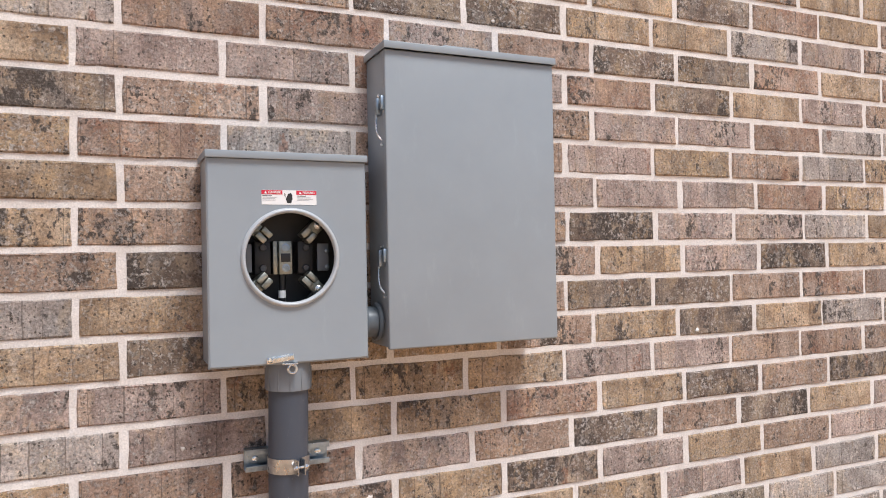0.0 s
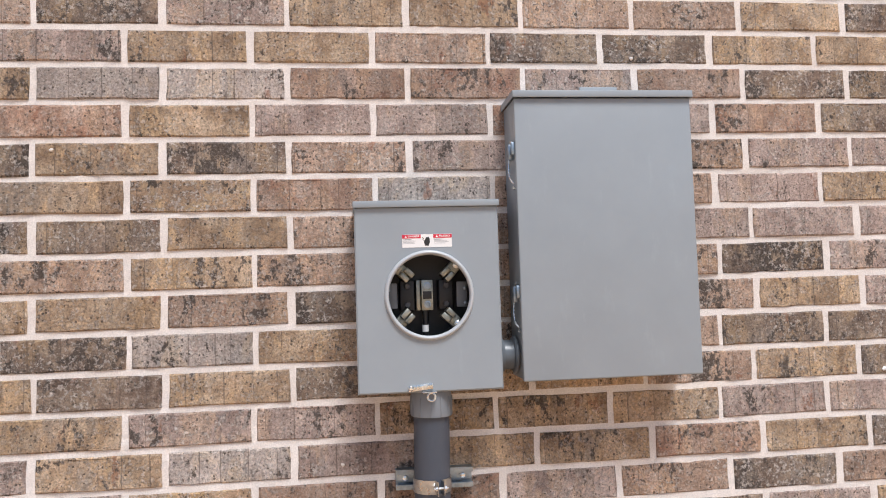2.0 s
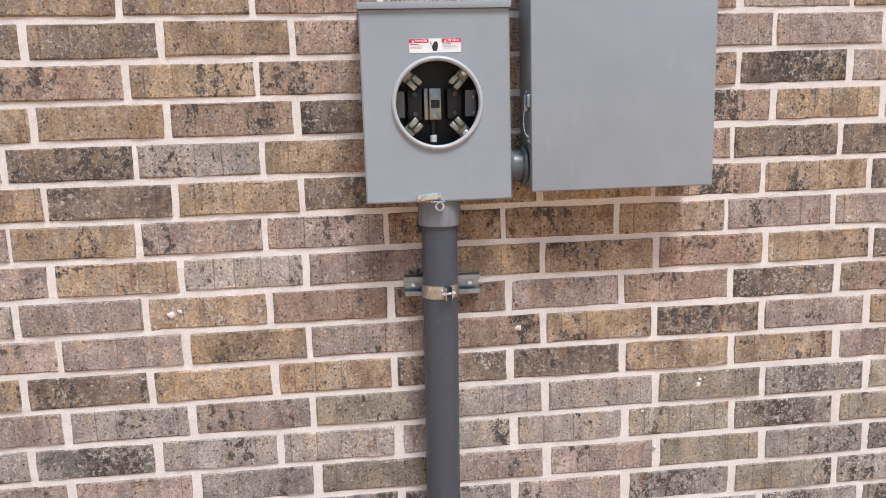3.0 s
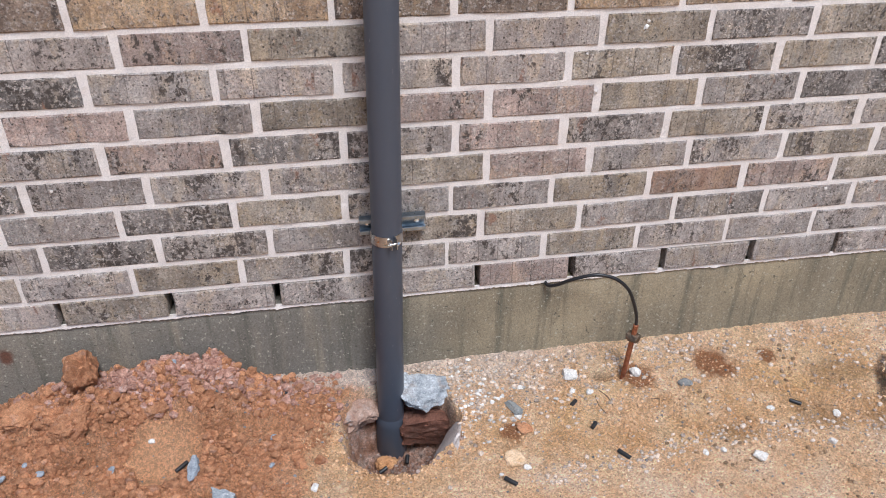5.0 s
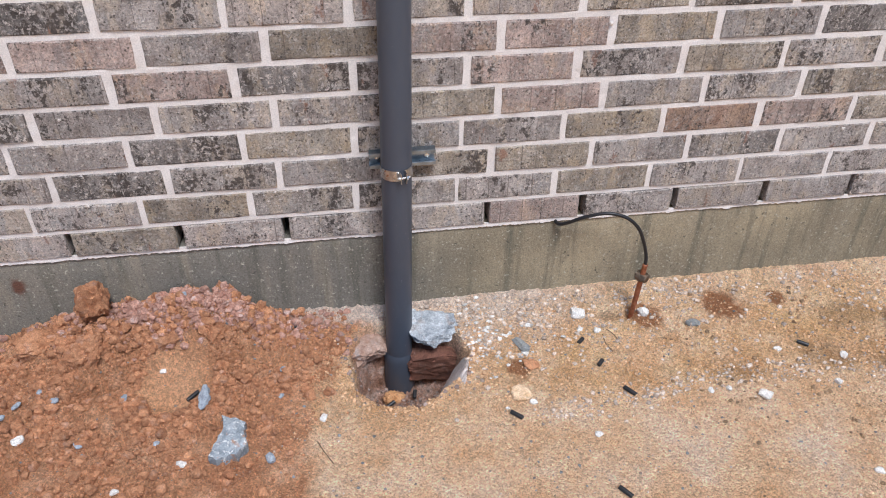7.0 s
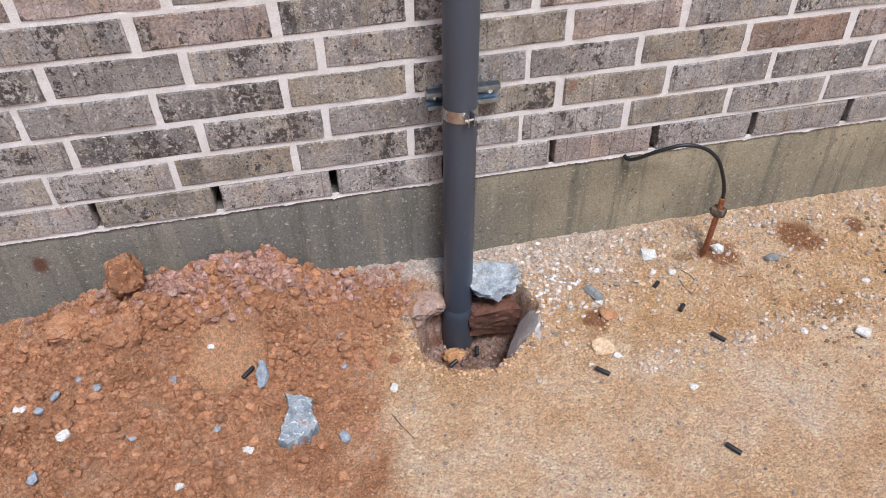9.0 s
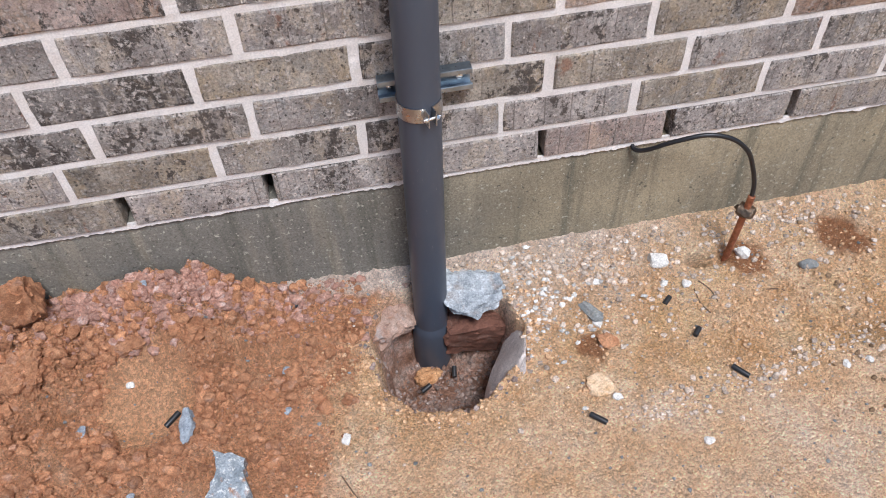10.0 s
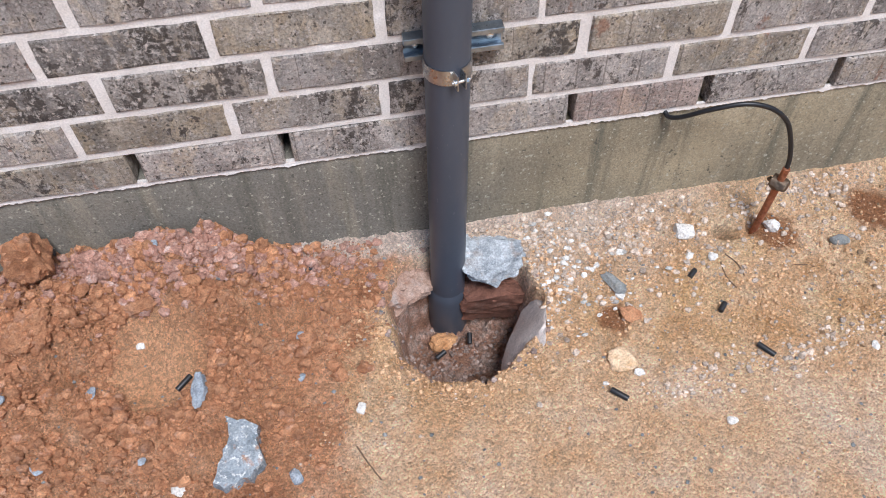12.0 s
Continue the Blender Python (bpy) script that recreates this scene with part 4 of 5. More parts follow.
def enclosure():
    e = thing("disconnect_enclosure", (0.4, 0, BZ0), "tall grey painted steel enclosure with a plain closed cover", "electrical box")
    inv = Matrix.Translation((-0.4, 0, -BZ0))
    add = lambda name, bm, mat, label="", smooth=True, parent=e: part(name, turned(inv, bm), mat, parent, label, smooth)
    add("body", box(BX0 + 0.0025, BX1 - 0.0025, BY + 0.008, -0.0015, BZ0 + 0.003, BZ1 - 0.001, 0.001), grey_paint)
    bm = box(BX0, BX1, BY, BY + 0.014, BZ0, BZ1 - 0.002, 0.0032, 4)
    add("cover", bm, grey_paint)
    bm = box(BX0 - 0.0035, BX1 + 0.0035, BY - 0.007, -0.001, BZ1 + 0.0095, BZ1 + 0.012, 0.001)
    box(BX0 - 0.0035, BX1 + 0.0035, BY - 0.0075, BY - 0.0045, BZ1 - 0.002, BZ1 + 0.012, 0.001, 2, bm)
    box(BX0 - 0.0035, BX0 - 0.001, BY - 0.006, -0.001, BZ1 - 0.002, BZ1 + 0.011, 0.0006, 2, bm)
    box(BX1 + 0.001, BX1 + 0.0035, BY - 0.006, -0.001, BZ1 - 0.002, BZ1 + 0.011, 0.0006, 2, bm)
    add("hood", bm, grey_paint)
    add("flange", box(0.387, 0.473, -0.006, -0.002, BZ1 + 0.008, BZ1 + 0.052, 0.0015), grey_paint)
    for z in (1.85, 1.558):
        x = BX0 - 0.001
        clip = add("spring_latch", box(x - 0.009, x + 0.003, -0.094, -0.074, z - 0.018, z + 0.014, 0.002), zinc, "zinc spring latch")
        add("lug", box(x - 0.006, x + 0.002, BY + 0.006, BY + 0.014, z - 0.010, z + 0.016, 0.0015), zinc, "", True, clip)
        add("wire_bail", tube([(x - 0.006, -0.086, z - 0.014), (x - 0.008, -0.087, z - 0.035), (x - 0.008, -0.092, z - 0.052), (x - 0.007, -0.101, z - 0.062), (x - 0.002, -0.104, z - 0.068)], 0.0018, 8), bright, "", True, clip)
        add("screw", turned(Matrix.Translation((x, -0.098, z - 0.076)) @ Matrix.Rotation(radians(-90), 4, "Y"), lathe([(0.004, -0.003), (0.004, 0.0015), (0.0025, 0.003)], 12)), bright, "", True, clip)
        add("screw", turned(Matrix.Translation((x, -0.085, z + 0.020)) @ Matrix.Rotation(radians(-90), 4, "Y"), lathe([(0.004, -0.003), (0.004, 0.0015), (0.0025, 0.003)], 12)), bright, "", True, clip)


enclosure()


def nipple():
    e = thing("conduit_nipple", (0.19, -0.055, 1.432), "short grey conduit nipple joining the two boxes", "conduit fitting")
    r = Matrix.Rotation(radians(90), 4, "Y")
    part("pipe", turned(r, lathe([(0.030, -0.022), (0.030, 0.026)], 28)), nipple_zinc, e, "", True)
    part("locknut", turned(Matrix.Translation((0.017, 0, 0)) @ r, lathe([(0.036, -0.003), (0.039, 0.0), (0.039, 0.004), (0.035, 0.006)], 12)), nipple_zinc, e, "", True)
    part("bushing", turned(Matrix.Translation((-0.012, 0, 0)) @ r, lathe([(0.034, -0.004), (0.036, 0.0), (0.034, 0.006)], 28)), nipple_zinc, e, "", True)


nipple()


# ---- conduit riser ----
def axis(z):
    return 0.0125 + 0.0152 * (z - 0.1), -0.070 + 0.004 * (z - 0.1)


def riser():
    base = Vector((*axis(-0.282), -0.282))
    e = thing("conduit_riser", base, "dark grey PVC conduit riser standing in a dug pit", "conduit")
    top = Vector((*axis(1.36), 1.36))
    lean = (top - base).to_track_quat("Z", "Y").to_matrix().to_4x4()
    n = (top - base).length
    R = 0.0362
    part("pipe", turned(lean, lathe([(R - 0.004, 0.02), (R, 0.02), (R, 0.12), (R, 0.5), (R, 1.0), (R, n - 0.02)], 48)), pvc, e, "", True)
    part("bell_end", turned(lean, lathe([(R - 0.001, 0.0), (R + 0.0060, 0.0), (R + 0.0066, 0.004), (R + 0.0064, 0.146), (R + 0.0045, 0.158), (R, 0.170)], 48)), pvc, e, "flared bell end of the pipe", True)
    hub = turned(lean, lathe([(R + 0.001, n - 0.042), (R + 0.0050, n - 0.0415), (R + 0.0054, n - 0.038), (R + 0.0054, n - 0.004), (R + 0.003, n + 0.012), (R - 0.002, n + 0.013)], 48))
    h = part("hub", hub, hub_grey, e, "lighter grey threaded hub", True)
    for a in range(0, 360, 30):
        rib = box(-0.0012, 0.0012, R + 0.0048, R + 0.0066, n - 0.040, n - 0.002, 0.0004)
        part("rib", turned(lean @ Matrix.Rotation(radians(a + 8), 4, "Z"), rib), hub_grey, h, "", True)


riser()


def strap(z, tilt):
    """Slotted channel on the wall and a two-piece band round the pipe."""
    ax, ay = axis(z)
    x0, x1 = -0.042, 0.118
    ch = thing("strut_channel", (0.04, 0, z), "short zinc-plated strut channel bolted to the wall", "strut channel", "channels behind the conduit")
    prof = [(0.0, -0.0205), (-0.0225, -0.0205), (-0.0225, -0.0105), (-0.0165, -0.0105), (-0.0165, -0.0125), (-0.0203, -0.0125), (-0.0203, -0.0182), (-0.0024, -0.0182), (-0.0024, 0.0182), (-0.0203, 0.0182), (-0.0203, 0.0125), (-0.0165, 0.0125), (-0.0165, 0.0105), (-0.0225, 0.0105), (-0.0225, 0.0205), (0.0, 0.0205)]
    bm = bmesh.new()
    f = bm.faces.new([bm.verts.new((x0 - 0.04, y - 0.001, q)) for y, q in prof])
    r = bmesh.ops.extrude_face_region(bm, geom=[f])
    bmesh.ops.translate(bm, vec=(x1 - x0, 0, 0), verts=[v for v in r["geom"] if isinstance(v, bmesh.types.BMVert)])
    bmesh.ops.bevel(bm, geom=[q for q in bm.edges if abs(q.verts[0].co.x - q.verts[1].co.x) > 0.05], offset=0.0008, segments=2, affect="EDGES")
    turned(Matrix.Rotation(radians(tilt), 4, "Y"), bm)
    part("channel", bm, zinc, ch, "", True)
    for x in (-0.062, 0.058):
        s = Matrix.Translation((x, -0.004, -0.004 * math.copysign(1, x) * 0)) @ Matrix.Rotation(radians(90), 4, "X")
        b1 = part("washer", turned(s, lathe([(0.011, 0.0), (0.011, 0.002), (0.004, 0.0022)], 20)), zinc, ch, "", True)
        part("bolt_head", turned(s, lathe([(0.0062, 0.001), (0.0062, 0.006), (0.004, 0.007)], 6)), bright, b1, "", True)
    cl = thing("pipe_clamp", (ax, ay, z + 0.002), "zinc band clamp closed by a bolt round the conduit", "pipe clamp", "clamps on the conduit")
    R, w, t = 0.0368, 0.0135, 0.0016
    gap = radians(9)
    mid = radians(-90 + 14)
    for s, first, last in ((1, mid + gap, radians(92)), (-1, mid - gap, radians(-272))):
        bm = bmesh.new()
        path = []
        m = 26
        a0 = first
        d0 = Vector((math.cos(a0), math.sin(a0), 0))
        tang = Vector((-math.sin(mid), math.cos(mid), 0))
        out = Vector((math.cos(mid), math.sin(mid), 0))
        path.append(d0 * R + out * 0.017)
        path.append(d0 * R + out * 0.004)
        for i in range(m + 1):
            a = first + (last - first) * i / m
            path.append(Vector((math.cos(a), math.sin(a), 0)) * R)
        path.append(Vector((0.002 * s, R + 0.0, 0)))
        path[-1] = Vector((0.006 * s, R - 0.001, 0))
        ring = []
        for i, q in enumerate(path):
            way = (path[min(i + 1, len(path) - 1)] - path[max(0, i - 1)]).normalized()
            nrm = Vector((way.y, -way.x, 0)) * s
            ring.append([bm.verts.new(q + Vector((0, 0, -w))), bm.verts.new(q + Vector((0, 0, w))), bm.verts.new(q + nrm * t + Vector((0, 0, w))), bm.verts.new(q + nrm * t + Vector((0, 0, -w)))])
        for a, d in zip(ring, ring[1:]):
            for k in range(4):
                bm.faces.new((a[k], a[(k + 1) % 4], d[(k + 1) % 4], d[k]))
        bm.faces.new(ring[0])
        bm.faces.new(ring[-1][::-1])
        half = part("band", bm, brassy, cl, "dull zinc band half", True)
    o = Vector((math.cos(mid), math.sin(mid), 0)) * (R + 0.0115)
    m4 = Matrix.Translation(o) @ Matrix.Rotation(mid, 4, "Z") @ Matrix.Rotation(radians(90), 4, "X")
    bolt = part("clamp_bolt", turned(m4, lathe([(0.0026, -0.016), (0.0026, 0.014)], 12)), bright, cl, "", True)
    part("bolt_head", turned(m4, lathe([(0.0052, 0.0075), (0.0052, 0.0115), (0.003, 0.0125)], 12)), bright, bolt, "", True)
    part("nut", turned(m4, lathe([(0.0055, -0.012), (0.0055, -0.0075)], 6)), bright, bolt, "", True)


strap(1.181, 0.5)
strap(0.463, -0.6)


# ---- ground rod and its wire ----
def rod():
    foot = Vector((0.655, -0.112, -0.12))
    top = Vector((0.681, -0.096, 0.132))
    e = thing("ground_rod", foot, "weathered copper ground rod standing out of the soil", "ground rod")
    lean = (top - foot).to_track_quat("Z", "Y").to_matrix().to_4x4()
    n = (top - foot).length
    part("rod", turned(lean, lathe([(0.0071, 0), (0.0072, n - 0.006), (0.0077, n - 0.002), (0.0064, n)], 20)), copper, e, "", True)
    cl = part("clamp", turned(lean @ Matrix.Translation((0, 0, n - 0.042)), boulder((0.036, 0.031, 0.030), 3, 0.7, 0.10, 4)), bronze, e, "dull bronze acorn clamp", "all")
    part("clamp_screw", turned(lean @ Matrix.Translation((0.014, -0.008, n - 0.052)) @ Matrix.Rotation(radians(60), 4, "Y"), lathe([(0.005, 0), (0.0055, 0.002), (0.0055, 0.012), (0.004, 0.013)], 6)), bronze, cl, "", True)


rod()
wire = part("ground_wire", tube([(0.447, 0.012, 0.232), (0.452, -0.006, 0.226), (0.470, -0.022, 0.236), (0.507, -0.045, 0.266), (0.562, -0.062, 0.285), (0.612, -0.072, 0.274), (0.648, -0.080, 0.243), (0.668, -0.086, 0.200), (0.680, -0.090, 0.160), (0.6815, -0.094, 0.136), (0.6795, -0.096, 0.118)], 0.0047, 14, 8), rubber, None, "", True)
tagged(wire, "black insulated wire looping from the wall to the rod", "cable")


# ---- stones, chips and clods ----
def stone(name, x, y, size, mat, label, category, seed, turn=0, sink=0.3, tilt=(0, 0), blocky=0.5, rough=0.18, sub=3, z=None):
    bm = boulder(size, seed, blocky, rough, sub)
    ob = part(name, bm, mat, None, "", False if sub < 4 and blocky > 0.3 else True)
    zz = (height(x, y) if z is None else z) + size[2] * (0.5 - sink)
    ob.matrix_world = Matrix.Translation((x, y, zz)) @ Euler((radians(tilt[0]), radians(tilt[1]), radians(turn))).to_matrix().to_4x4()
    return tagged(ob, label, category)


# rubble round the pit
stone("rubble_block", 0.098, -0.078, (0.135, 0.10, 0.045), pale_rubble, "chalky blue-grey concrete lump at the pit's edge", "rubble", 47, -16, 0.5, (30, 4), 0.55, 0.15, 5, z=-0.036)
stone("rubble_block", 0.050, -0.050, (0.07, 0.06, 0.05), pale_rubble, "chalky grey concrete lump behind the conduit", "rubble", 49, 20, 0.5, (10, 0), 0.5, 0.2, 4, z=-0.03)
stone("rubble_block", -0.083, -0.078, (0.125, 0.11, 0.07), pink_rubble, "pinkish rubble lump at the pit's edge", "rubble", 48, 12, 0.5, (14, 6), 0.5, 0.22, 5, z=-0.080)
stone("clay_block", 0.126, -0.088, (0.18, 0.08, 0.12), brown_clay, "wet dark brown clay block under the rubble", "clay block", 71, -6, 0.5, (8, 0), 0.95, 0.1, 5, z=-0.142)
stone("mud_slab", 0.142, -0.236, (0.024, 0.21, 0.15), trowelled, "smooth grey mud slab leaning in the pit", "mud slab", 44, -24, 0.5, (0, 26), 0.85, 0.06, 4, z=-0.085)
stone("clay_lump", -0.014, -0.134, (0.062, 0.040, 0.030), tan_clod, "orange-tan clay lump lying in the pit", "clay lump", 46, 20, 0.5, (0, 0), 0.4, 0.25, 4, z=-0.236)
# the flat slab of broken concrete on the heap
def plate(name, outline, thick, mat, label, category, seed):
    """A flat broken piece with ragged sides, lying on the ground."""
    rng = random.Random(seed)
    pts = []
    for (x0, y0), (x1, y1) in zip(outline, outline[1:] + outline[:1]):
        for i in range(3):
            t = i / 3
            pts.append((x0 + (x1 - x0) * t + rng.gauss(0, 0.0022), y0 + (y1 - y0) * t + rng.gauss(0, 0.0022)))
    cx, cy = sum(q[0] for q in pts) / len(pts), sum(q[1] for q in pts) / len(pts)
    bm = bmesh.new()
    rings = []
    for f, z in ((0.95, -0.012), (1.0, thick * 0.55), (0.96, thick), (0.7, thick * 1.08), (0.4, thick * 1.1), (0.1, thick * 1.12)):
        rings.append([bm.verts.new((cx + (x - cx) * f, cy + (y - cy) * f, z + 0.0035 * fbm(x * f, y * f, 40, seed, 4) + (x - cx) * -0.05)) for x, y in pts])
    for a, d in zip(rings, rings[1:]):
        for i in range(len(pts)):
            k = (i + 1) % len(pts)
            bm.faces.new((a[i], a[k], d[k], d[i]))
    bm.faces.new(rings[-1])
    turned(Matrix.Translation((0, 0, height(cx, cy))), bm)
    return tagged(part(name, bm, mat, None, "", True), label, category)


plate("concrete_fragment", [(-0.432, -0.347), (-0.403, -0.363), (-0.374, -0.379), (-0.380, -0.408), (-0.368, -0.442), (-0.395, -0.473), (-0.423, -0.485), (-0.452, -0.475), (-0.441, -0.427), (-0.426, -0.394)], 0.022, rubble, "flat blue-grey broken concrete piece on red soil", "rubble", 5)
stone("slate_chip", -0.476, -0.300, (0.028, 0.062, 0.018), slate, "split blue-grey chip on red soil", "stone", 52, -12, -0.4, (8, 12), 0.8, 0.2, 4)
stone("clay_boulder", -0.752, -0.045, (0.078, 0.07, 0.115), red_clod, "large red clay lump on the spoil heap", "clay lump", 53, 10, 0.5, (0, 8), 0.4, 0.34, 4, z=0.124)
stone("clay_boulder", -0.775, -0.145, (0.12, 0.10, 0.075), red_clod, "large tan-red clay lump on the spoil heap", "clay lump", 58, 30, 0.5, (0, -20), 0.4, 0.26, 5, z=0.045)
stone("clay_boulder", -0.585, -0.118, (0.07, 0.035, 0.035), red_clod, "elongated red clay lump on the heap", "clay lump", 55, 10, 0.4, (0, -12), 0.5, 0.25, 4)
stone("clay_boulder", -0.46, -0.12, (0.05, 0.045, 0.04), red_clod, "red clay lump on the heap", "clay lump", 56, 40, 0.4, (0, 0), 0.5, 0.25, 4)
stone("clay_boulder", -0.90, -0.09, (0.10, 0.07, 0.05), red_clod, "red clay lump on the heap", "clay lump", 57, 25, 0.4, (0, 0), 0.5, 0.28, 4)
stone("tan_stone", 0.280, -0.362, (0.055, 0.050, 0.030), sandstone, "tan sandstone lump on the soil", "stone", 61, 15, 0.35, (0, 0), 0.6, 0.15)
stone("river_pebble", 0.815, -0.176, (0.042, 0.030, 0.022), grey_stone, "dark grey smooth pebble", "pebble", 62, -15, 0.3, (0, 0), 0.1, 0.08)
stone("grey_stone", 0.324, -0.188, (0.030, 0.065, 0.022), grey_stone, "flat grey stone beside the gravel", "stone", 63, 20, 0.35)
stone("clay_stone", 0.333, -0.266, (0.040, 0.040, 0.016), red_clod, "reddish clay stone on the soil", "stone", 64, 5, 0.35)
stone("rod_stone", 0.690, -0.116, (0.035, 0.026, 0.026), white_stone, "pale stone against the ground rod", "stone", 65, -30, 0.3, (0, 20))
for i, (x, y, s) in enumerate(((0.508, -0.094, 0.044), (0.497, -0.154, 0.024), (0.543, -0.166, 0.022), (0.309, -0.391, 0.022), (0.432, -0.512, 0.022), (0.755, -0.420, 0.018), (0.46, -0.03, 0.012), (-0.516, -0.460, 0.030), (-0.650, -0.511, 0.020), (-0.200, -0.366, 0.022), (-0.594, -0.172, 0.019), (1.027, -0.697, 0.024), (1.00, -0.30, 0.022), (1.16, -0.35, 0.026), (1.091, -0.436, 0.024), (-1.00, -0.245, 0.026), (-0.89, -0.345, 0.028), (-1.013, -0.19, 0.02), (0.33, -0.22, 0.024), (0.36, -0.12, 0.02), (0.88, -0.455, 0.035), (0.80, -0.42, 0.02))):
    stone("white_stone", x, y, (s, s * (0.65 + 0.3 * random.Random(i).random()), s * 0.5), white_stone, "small white chalky stone on the soil", "stone", 100 + i, i * 47, 0.3, (0, 0), 0.55, 0.12)
for i, (x, y, s) in enumerate(((-0.297, -0.200, 0.022), (-0.300, -0.290, 0.018), (-0.322, -0.476, 0.030), (-0.836, -0.245, 0.026), (-0.922, -0.240, 0.024), (-0.745, -0.390, 0.024), (-0.575, -0.405, 0.018), (-0.672, -0.262, 0.026), (-0.36, -0.078, 0.022), (-0.535, -0.05, 0.022), (-0.93, -0.44, 0.03), (-0.87, -0.22, 0.02), (-0.95, -0.27, 0.028), (-0.78, -0.12, 0.016))):
    stone("slate_chip", x, y, (s, s * 0.7, s * 0.45), slate, "small blue-grey stone chip on red soil", "stone chip", 200 + i, i * 61, -0.3, (0, 0), 0.75, 0.12, 2)
# cut ends of black tubing
for i, (x, y, a, n) in enumerate(((0.487, -0.198, 50, 0.022), (0.513, -0.286, 45, 0.022), (0.556, -0.388, -38, 0.036), (0.440, -0.672, -38, 0.034), (1.077, -0.291, -55, 0.030), (-0.512, -0.262, 45, 0.034), (-0.275, -0.048, 75, 0.026), (0.257, -0.428, -48, 0.034))):
    bm = lathe([(0.003, 0.001), (0.0052, 0), (0.0055, 0.002), (0.0055, n - 0.002), (0.0052, n), (0.003, n - 0.001)], 16)
    ob = tagged(part("tube_offcut", bm, black_plastic, None, "", True), "short cut piece of black plastic tube", "tube offcut", "black offcuts")
    ob.matrix_world = Matrix.Translation((x, y, height(x, y) + 0.0045)) @ Matrix.Rotation(radians(90 - a), 4, "Z") @ Matrix.Rotation(radians(86), 4, "Y") @ Matrix.Translation((0, 0, -n / 2))
for x, y, z, a in ((-0.038, -0.185, -0.216, 25), (0.040, -0.160, -0.221, 80)):
    bm = lathe([(0.003, 0.001), (0.0052, 0), (0.0055, 0.002), (0.0055, 0.024), (0.003, 0.025)], 16)
    ob = tagged(part("tube_offcut", bm, black_plastic, None, "", True), "short cut piece of black plastic tube in the pit", "tube offcut", "black offcuts")
    ob.matrix_world = Matrix.Translation((x, y, z)) @ Matrix.Rotation(radians(a), 4, "Z") @ Matrix.Rotation(radians(75), 4, "Y")
twig_mat = painted("twig_bark", (0.14, 0.085, 0.05), 0.85)
for pts in (((-0.216, -0.437), (-0.200, -0.470), (-0.182, -0.502)), ((0.554, -0.182), (0.553, -0.215), (0.562, -0.245)), ((0.570, -0.165), (0.585, -0.19), (0.590, -0.22)), ((0.700, -0.215), (0.72, -0.219), (0.735, -0.228))):
    ob = part("twig", tube([(x, y, height(x, y) + 0.0015) for x, y in pts], 0.0014, 6, 5), twig_mat, None, "", True)
    tagged(ob, "thin dry twig lying on the soil", "twig")


# loose litter: clods and gravel in one object each
def litter(name, count, place, size, mat, label, seed, squash=0.7, sub=1, smooth=False, blocky=0.2, lift=0.22):
    rng = random.Random(seed)
    shapes = []
    for s in range(8):
        bm = boulder((2, 2, 2), seed * 10 + s, blocky, 0.45, sub, 5)
        bm.verts.ensure_lookup_table()
        shapes.append((np.array([v.co[:] for v in bm.verts]), [[v.index for v in f.verts] for f in bm.faces]))
        bm.free()
    V, F, o = [], [], 0
    done = 0
    while done < count:
        q = place(rng)
        if q is None:
            continue
        x, y = q
        if y > -0.004 or math.hypot(x - axis(0)[0], y - axis(0)[1]) < 0.05:
            continue
        s = size(rng, x, y) / 2
        v, f = shapes[rng.randrange(8)]
        r = np.array(Euler([rng.uniform(0, 6.3) for _ in range(3)]).to_matrix())
        w = (v @ r.T) * np.array((1, rng.uniform(0.7, 1), squash)) * s + np.array((x, min(y, -s), height(x, y) + s * lift))
        V.append(w)
        F += [[i + o for i in g] for g in f]
        o += len(v)
        done += 1
    me = bpy.data.meshes.new(name)
    me.from_pydata(np.concatenate(V).tolist(), [], F)
    me.polygons.foreach_set("use_smooth", [smooth] * len(me.polygons))
    me.materials.append(mat)
    return tagged(new(name, me), label, name.replace("_", " "), "", "stuff")


def on_heap(rng):
    x, y = rng.uniform(-1.1, -0.12), -abs(rng.gauss(0, 0.28))
    if y < -0.72 or math.hypot(x + 0.555, (y + 0.205) / 1.1) < 0.085 + 0.02 * rng.random() or rng.random() > 0.35 + 4 * ramp_line(x, RIDGE):
        return None
    if x > -0.175 + 0.26 * (y + 0.06) + rng.gauss(0, 0.045) or rng.random() > 0.55 + 1.1 * fbm(x, y, 9, 35.0, 3):
        return None
    return x, y


def heap_top(rng):
    x, y = rng.gauss(-0.52, 0.16), -abs(rng.gauss(0.03, 0.04))
    return (x, y) if x < -0.12 else None


def by_wall(rng):
    x, y = rng.uniform(0.06, 1.7), -abs(rng.gauss(0.04, 0.13))
    if hole(x, y)[1] < 1.05 or math.hypot(x - 0.930, y + 0.113) < 0.055 or math.hypot(x - 0.598, y + 0.108) < 0.034 or rng.random() > (1.15 - 0.75 * min(x, 1.1)) * (0.45 + 1.6 * max(0.0, fbm(x, y, 9, 19.0, 3))):
        return None
    return x, y


def anywhere(rng):
    x, y = rng.uniform(-1.1, 1.7), -rng.uniform(0.01, 0.95)
    return None if hole(x, y)[1] < 1.05 else (x, y)


def tan_area(rng):
    x, y = rng.uniform(-0.35, 1.7), -rng.uniform(0.01, 0.95)
    return None if hole(x, y)[1] < 1.05 or math.hypot(x - 0.930, y + 0.113) < 0.05 or x < -0.12 + 0.45 * y + rng.gauss(0, 0.05) else (x, y)


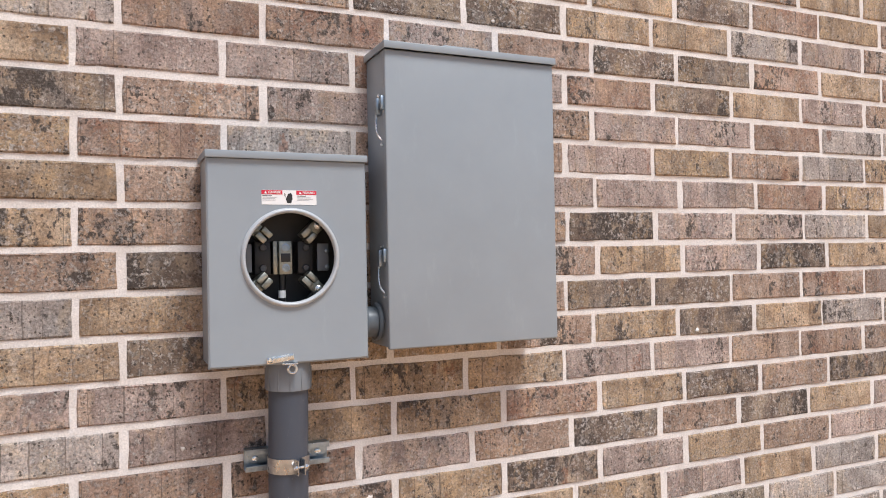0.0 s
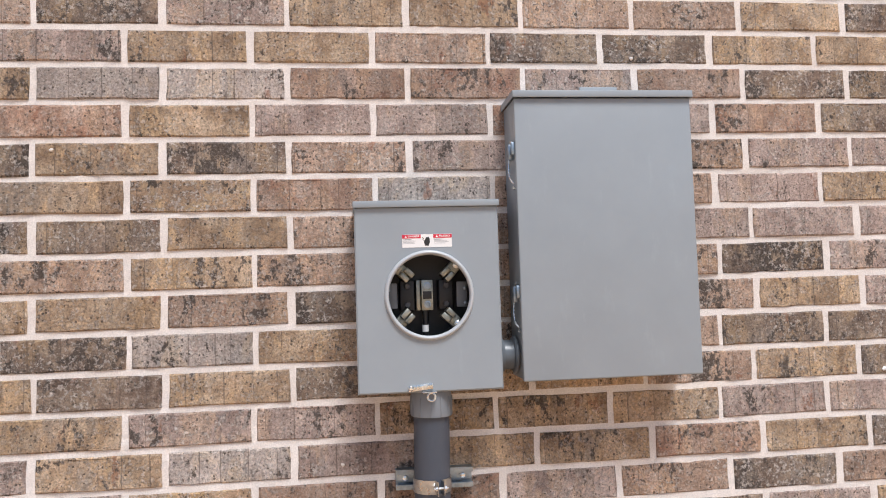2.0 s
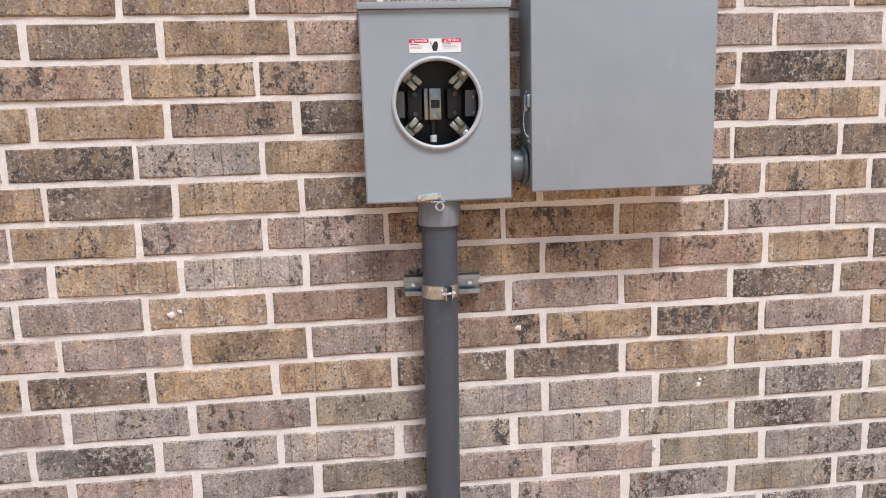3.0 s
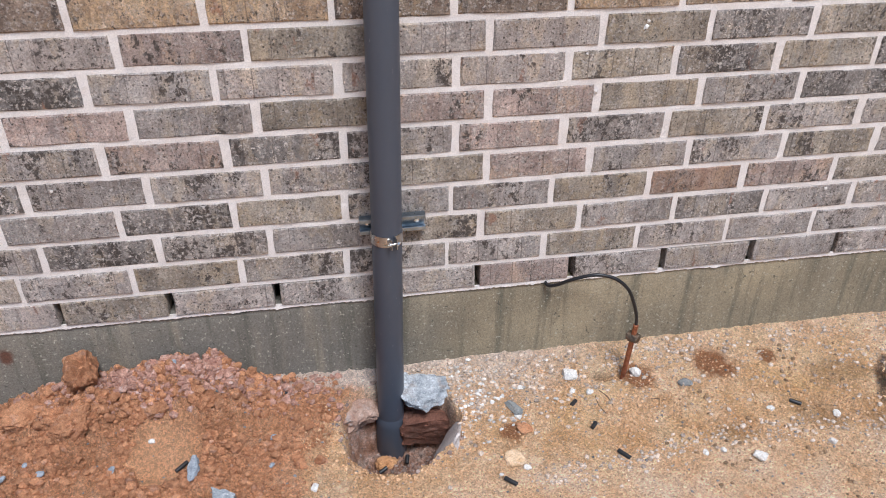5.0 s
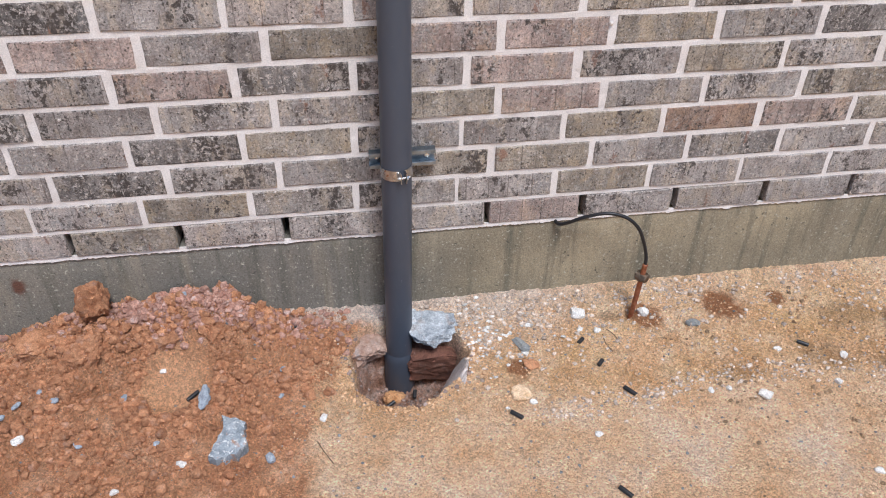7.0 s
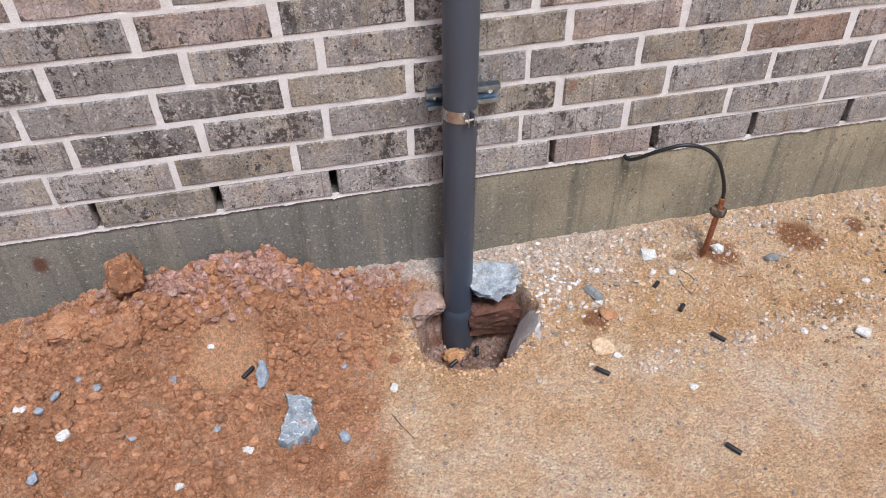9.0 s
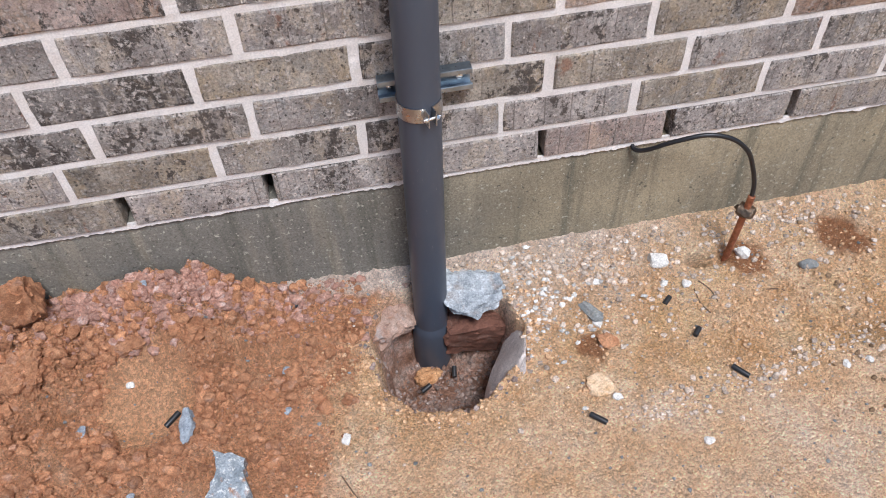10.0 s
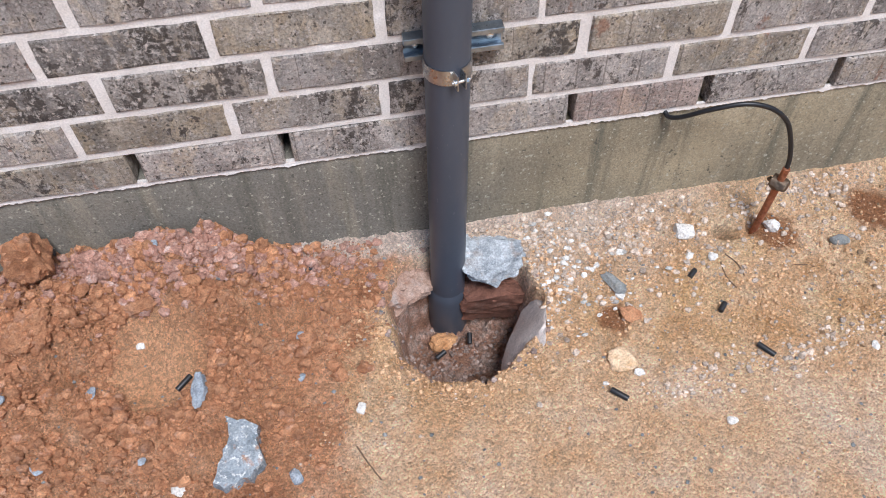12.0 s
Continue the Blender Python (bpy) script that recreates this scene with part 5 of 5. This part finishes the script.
def worked_soil(rng):
    x, y = rng.uniform(-0.3, 1.7), -rng.uniform(0.05, 0.44)
    if hole(x, y)[1] < 1.05 or x < -0.1 + 0.45 * y + rng.gauss(0, 0.04) or y < trodden(x) - abs(rng.gauss(0, 0.02)) or rng.random() > 0.5 + 1.2 * fbm(x, y, 6, 23.0, 3):
        return None
    return x, y


def pit_rim(rng):
    a, r = rng.uniform(0, 6.3), rng.uniform(0.1, 1.12)
    x, y = 0.02 + 0.155 * r * math.cos(a), -0.185 + 0.15 * r * math.sin(a)
    return (x, y) if y < -0.02 else None


def right_side(rng):
    x, y = rng.uniform(0.65, 1.7), -rng.uniform(0.05, 0.75)
    return (x, y) if fbm(x, y, 4, 17.0, 2) > rng.uniform(-0.3, 0.2) else None


def near_rubble(rng):
    x, y = 0.17 + abs(rng.gauss(0, 0.10)), -abs(rng.gauss(0.12, 0.08))
    return None if hole(x, y)[1] < 1.03 else (x, y)


def pit_lip(rng):
    a = rng.uniform(math.pi * 0.95, math.pi * 2.08)
    r = 1.02 + abs(rng.gauss(0, 0.22))
    return 0.02 + 0.155 * r * math.cos(a), -0.185 + 0.15 * r * math.sin(a)


def track(rng):
    x = rng.uniform(0.3, 1.6)
    return x, -0.40 - 0.03 * math.sin(x * 5) + rng.gauss(0, 0.022)


heavy = lambda lo, hi, p: (lambda rng, x, y: lo + (hi - lo) * rng.random() ** p)
litter("clay_clods", 7500, on_heap, heavy(0.003, 0.030, 8.0), red_clod, "crumbled red clay clods on the heap", 1, 0.95, 2, False, 0.2, 0.45)
litter("pink_clods", 3600, heap_top, heavy(0.003, 0.024, 4.0), pink_clod, "pinkish crumbly clods along the heap's top", 2, 0.9, 2, False, 0.2, 0.35)
litter("gravel", 4600, by_wall, heavy(0.0018, 0.015, 6.5), pale_gravel, "pale gravel strewn along the foundation", 3, 0.7, 2)
litter("red_crumbs", 20000, on_heap, heavy(0.0025, 0.010, 2.5), red_clod, "fine red clay crumbs on the heap", 10, 0.9, 1, False, 0.2, 0.45)
litter("grit", 12000, tan_area, heavy(0.0018, 0.007, 4.0), soil_clod, "tan grit over the soil", 4, 0.7, 1)
litter("pale_grit", 1100, tan_area, heavy(0.002, 0.008, 4.0), pale_gravel, "pale grit over the soil", 5, 0.7, 1)
litter("pale_chips", 260, near_rubble, heavy(0.003, 0.016, 3.5), white_stone, "pale angular chips beside the rubble", 11, 0.6, 1, False, 0.7)
litter("lip_crumbs", 420, pit_lip, heavy(0.002, 0.012, 3.5), soil_clod, "tan mud crumbs along the pit's lip", 12, 0.8, 2)
litter("pit_crumbs", 900, pit_rim, heavy(0.002, 0.014, 3.0), lilac_crumb, "purplish crumbs in and round the pit", 6, 0.8, 2)
litter("track_gravel", 700, track, heavy(0.003, 0.014, 2.5), pale_gravel, "line of pale gravel across the soil", 7, 0.7, 2)
litter("brown_crumbs", 600, right_side, heavy(0.002, 0.014, 4.0), brown_crumb, "brown dirt crumbs on the tan soil", 9, 0.7, 2)
litter("soil_crumbs", 7000, worked_soil, heavy(0.002, 0.010, 4.5), soil_clod, "tan crumbs of churned soil", 13, 0.8, 1, False, 0.2, 0.4)
litter("dark_grit", 1500, anywhere, heavy(0.002, 0.009, 2.5), grey_stone, "dark grit over the soil", 8, 0.7, 1)


# ---- bottle ----
def bottle():
    e = thing("water_bottle", (1.392, -0.275, height(1.392, -0.275) + 0.034), "empty clear plastic water bottle with blue and white label", "bottle")
    e.rotation_euler = (radians(-88), radians(0), radians(-31))
    body = [(0.002, 0.0), (0.026, 0.0), (0.032, 0.006), (0.0325, 0.03), (0.031, 0.036), (0.0325, 0.042), (0.0325, 0.06), (0.031, 0.066), (0.0325, 0.072), (0.0325, 0.135), (0.029, 0.155), (0.016, 0.185), (0.0125, 0.192), (0.0125, 0.205)]
    body = [(r, z - 0.1) for r, z in body]
    part("bottle_body", lathe(body, 32), pet, e, "", True)
    part("wrapper", lathe([(0.0329, -0.02), (0.0331, 0.0), (0.0331, 0.028)], 32, False), label_blue, e, "blue paper label", True)
    part("wrapper_band", lathe([(0.0331, -0.03), (0.0331, -0.02)], 32, False), label_white, e, "", True)
    part("cap", lathe([(0.0145, 0.098), (0.0145, 0.112), (0.013, 0.114)], 24), label_white, e, "white screw cap", True)


bottle()

# dabs of mortar and paint left on the brick faces
for i, (x, z, s) in enumerate(((1.075, 1.361, 0.011), (0.511, 2.075, 0.008), (-0.724, 1.879, 0.008), (-0.533, 1.142, 0.017), (-0.515, 1.149, 0.010), (0.206, 1.07, 0.016), (0.626, 0.91, 0.012), (0.63, 0.922, 0.008), (0.494, 0.855, 0.006), (-0.71, 0.606, 0.008), (1.208, 0.453, 0.010), (-0.15, 1.214, 0.008), (0.525, 0.765, 0.010), (1.02, 2.255, 0.012), (0.985, 2.245, 0.010))):
    bm = boulder((s, 0.004, s * 0.9), 300 + i, 0.2, 0.5, 3)
    ob = part("mortar_dab", turned(Matrix.Translation((x, -0.0008, z)), bm), label_white if i in (0, 6, 13, 14) else mortar, wall, "", "all")

# ---- the bricks themselves ----
me = bpy.data.meshes.new("far_bricks")
me.from_pydata(rest_v, [], rest_f)
for t in order:
    me.materials.append(BRICK[t])
me.polygons.foreach_set("material_index", rest_m)
far_bricks = tagged(new("far_bricks", me), "", "", "", "stuff")
far_bricks.parent = wall
for i, tone, at, tilt in pieces:
    ob = new("brick", shared[i])
    ob.parent = wall
    ob.location, ob.rotation_euler = at, (0, radians(tilt), 0)
    ob.material_slots[0].link = "OBJECT"
    ob.material_slots[0].material = BRICK[tone]
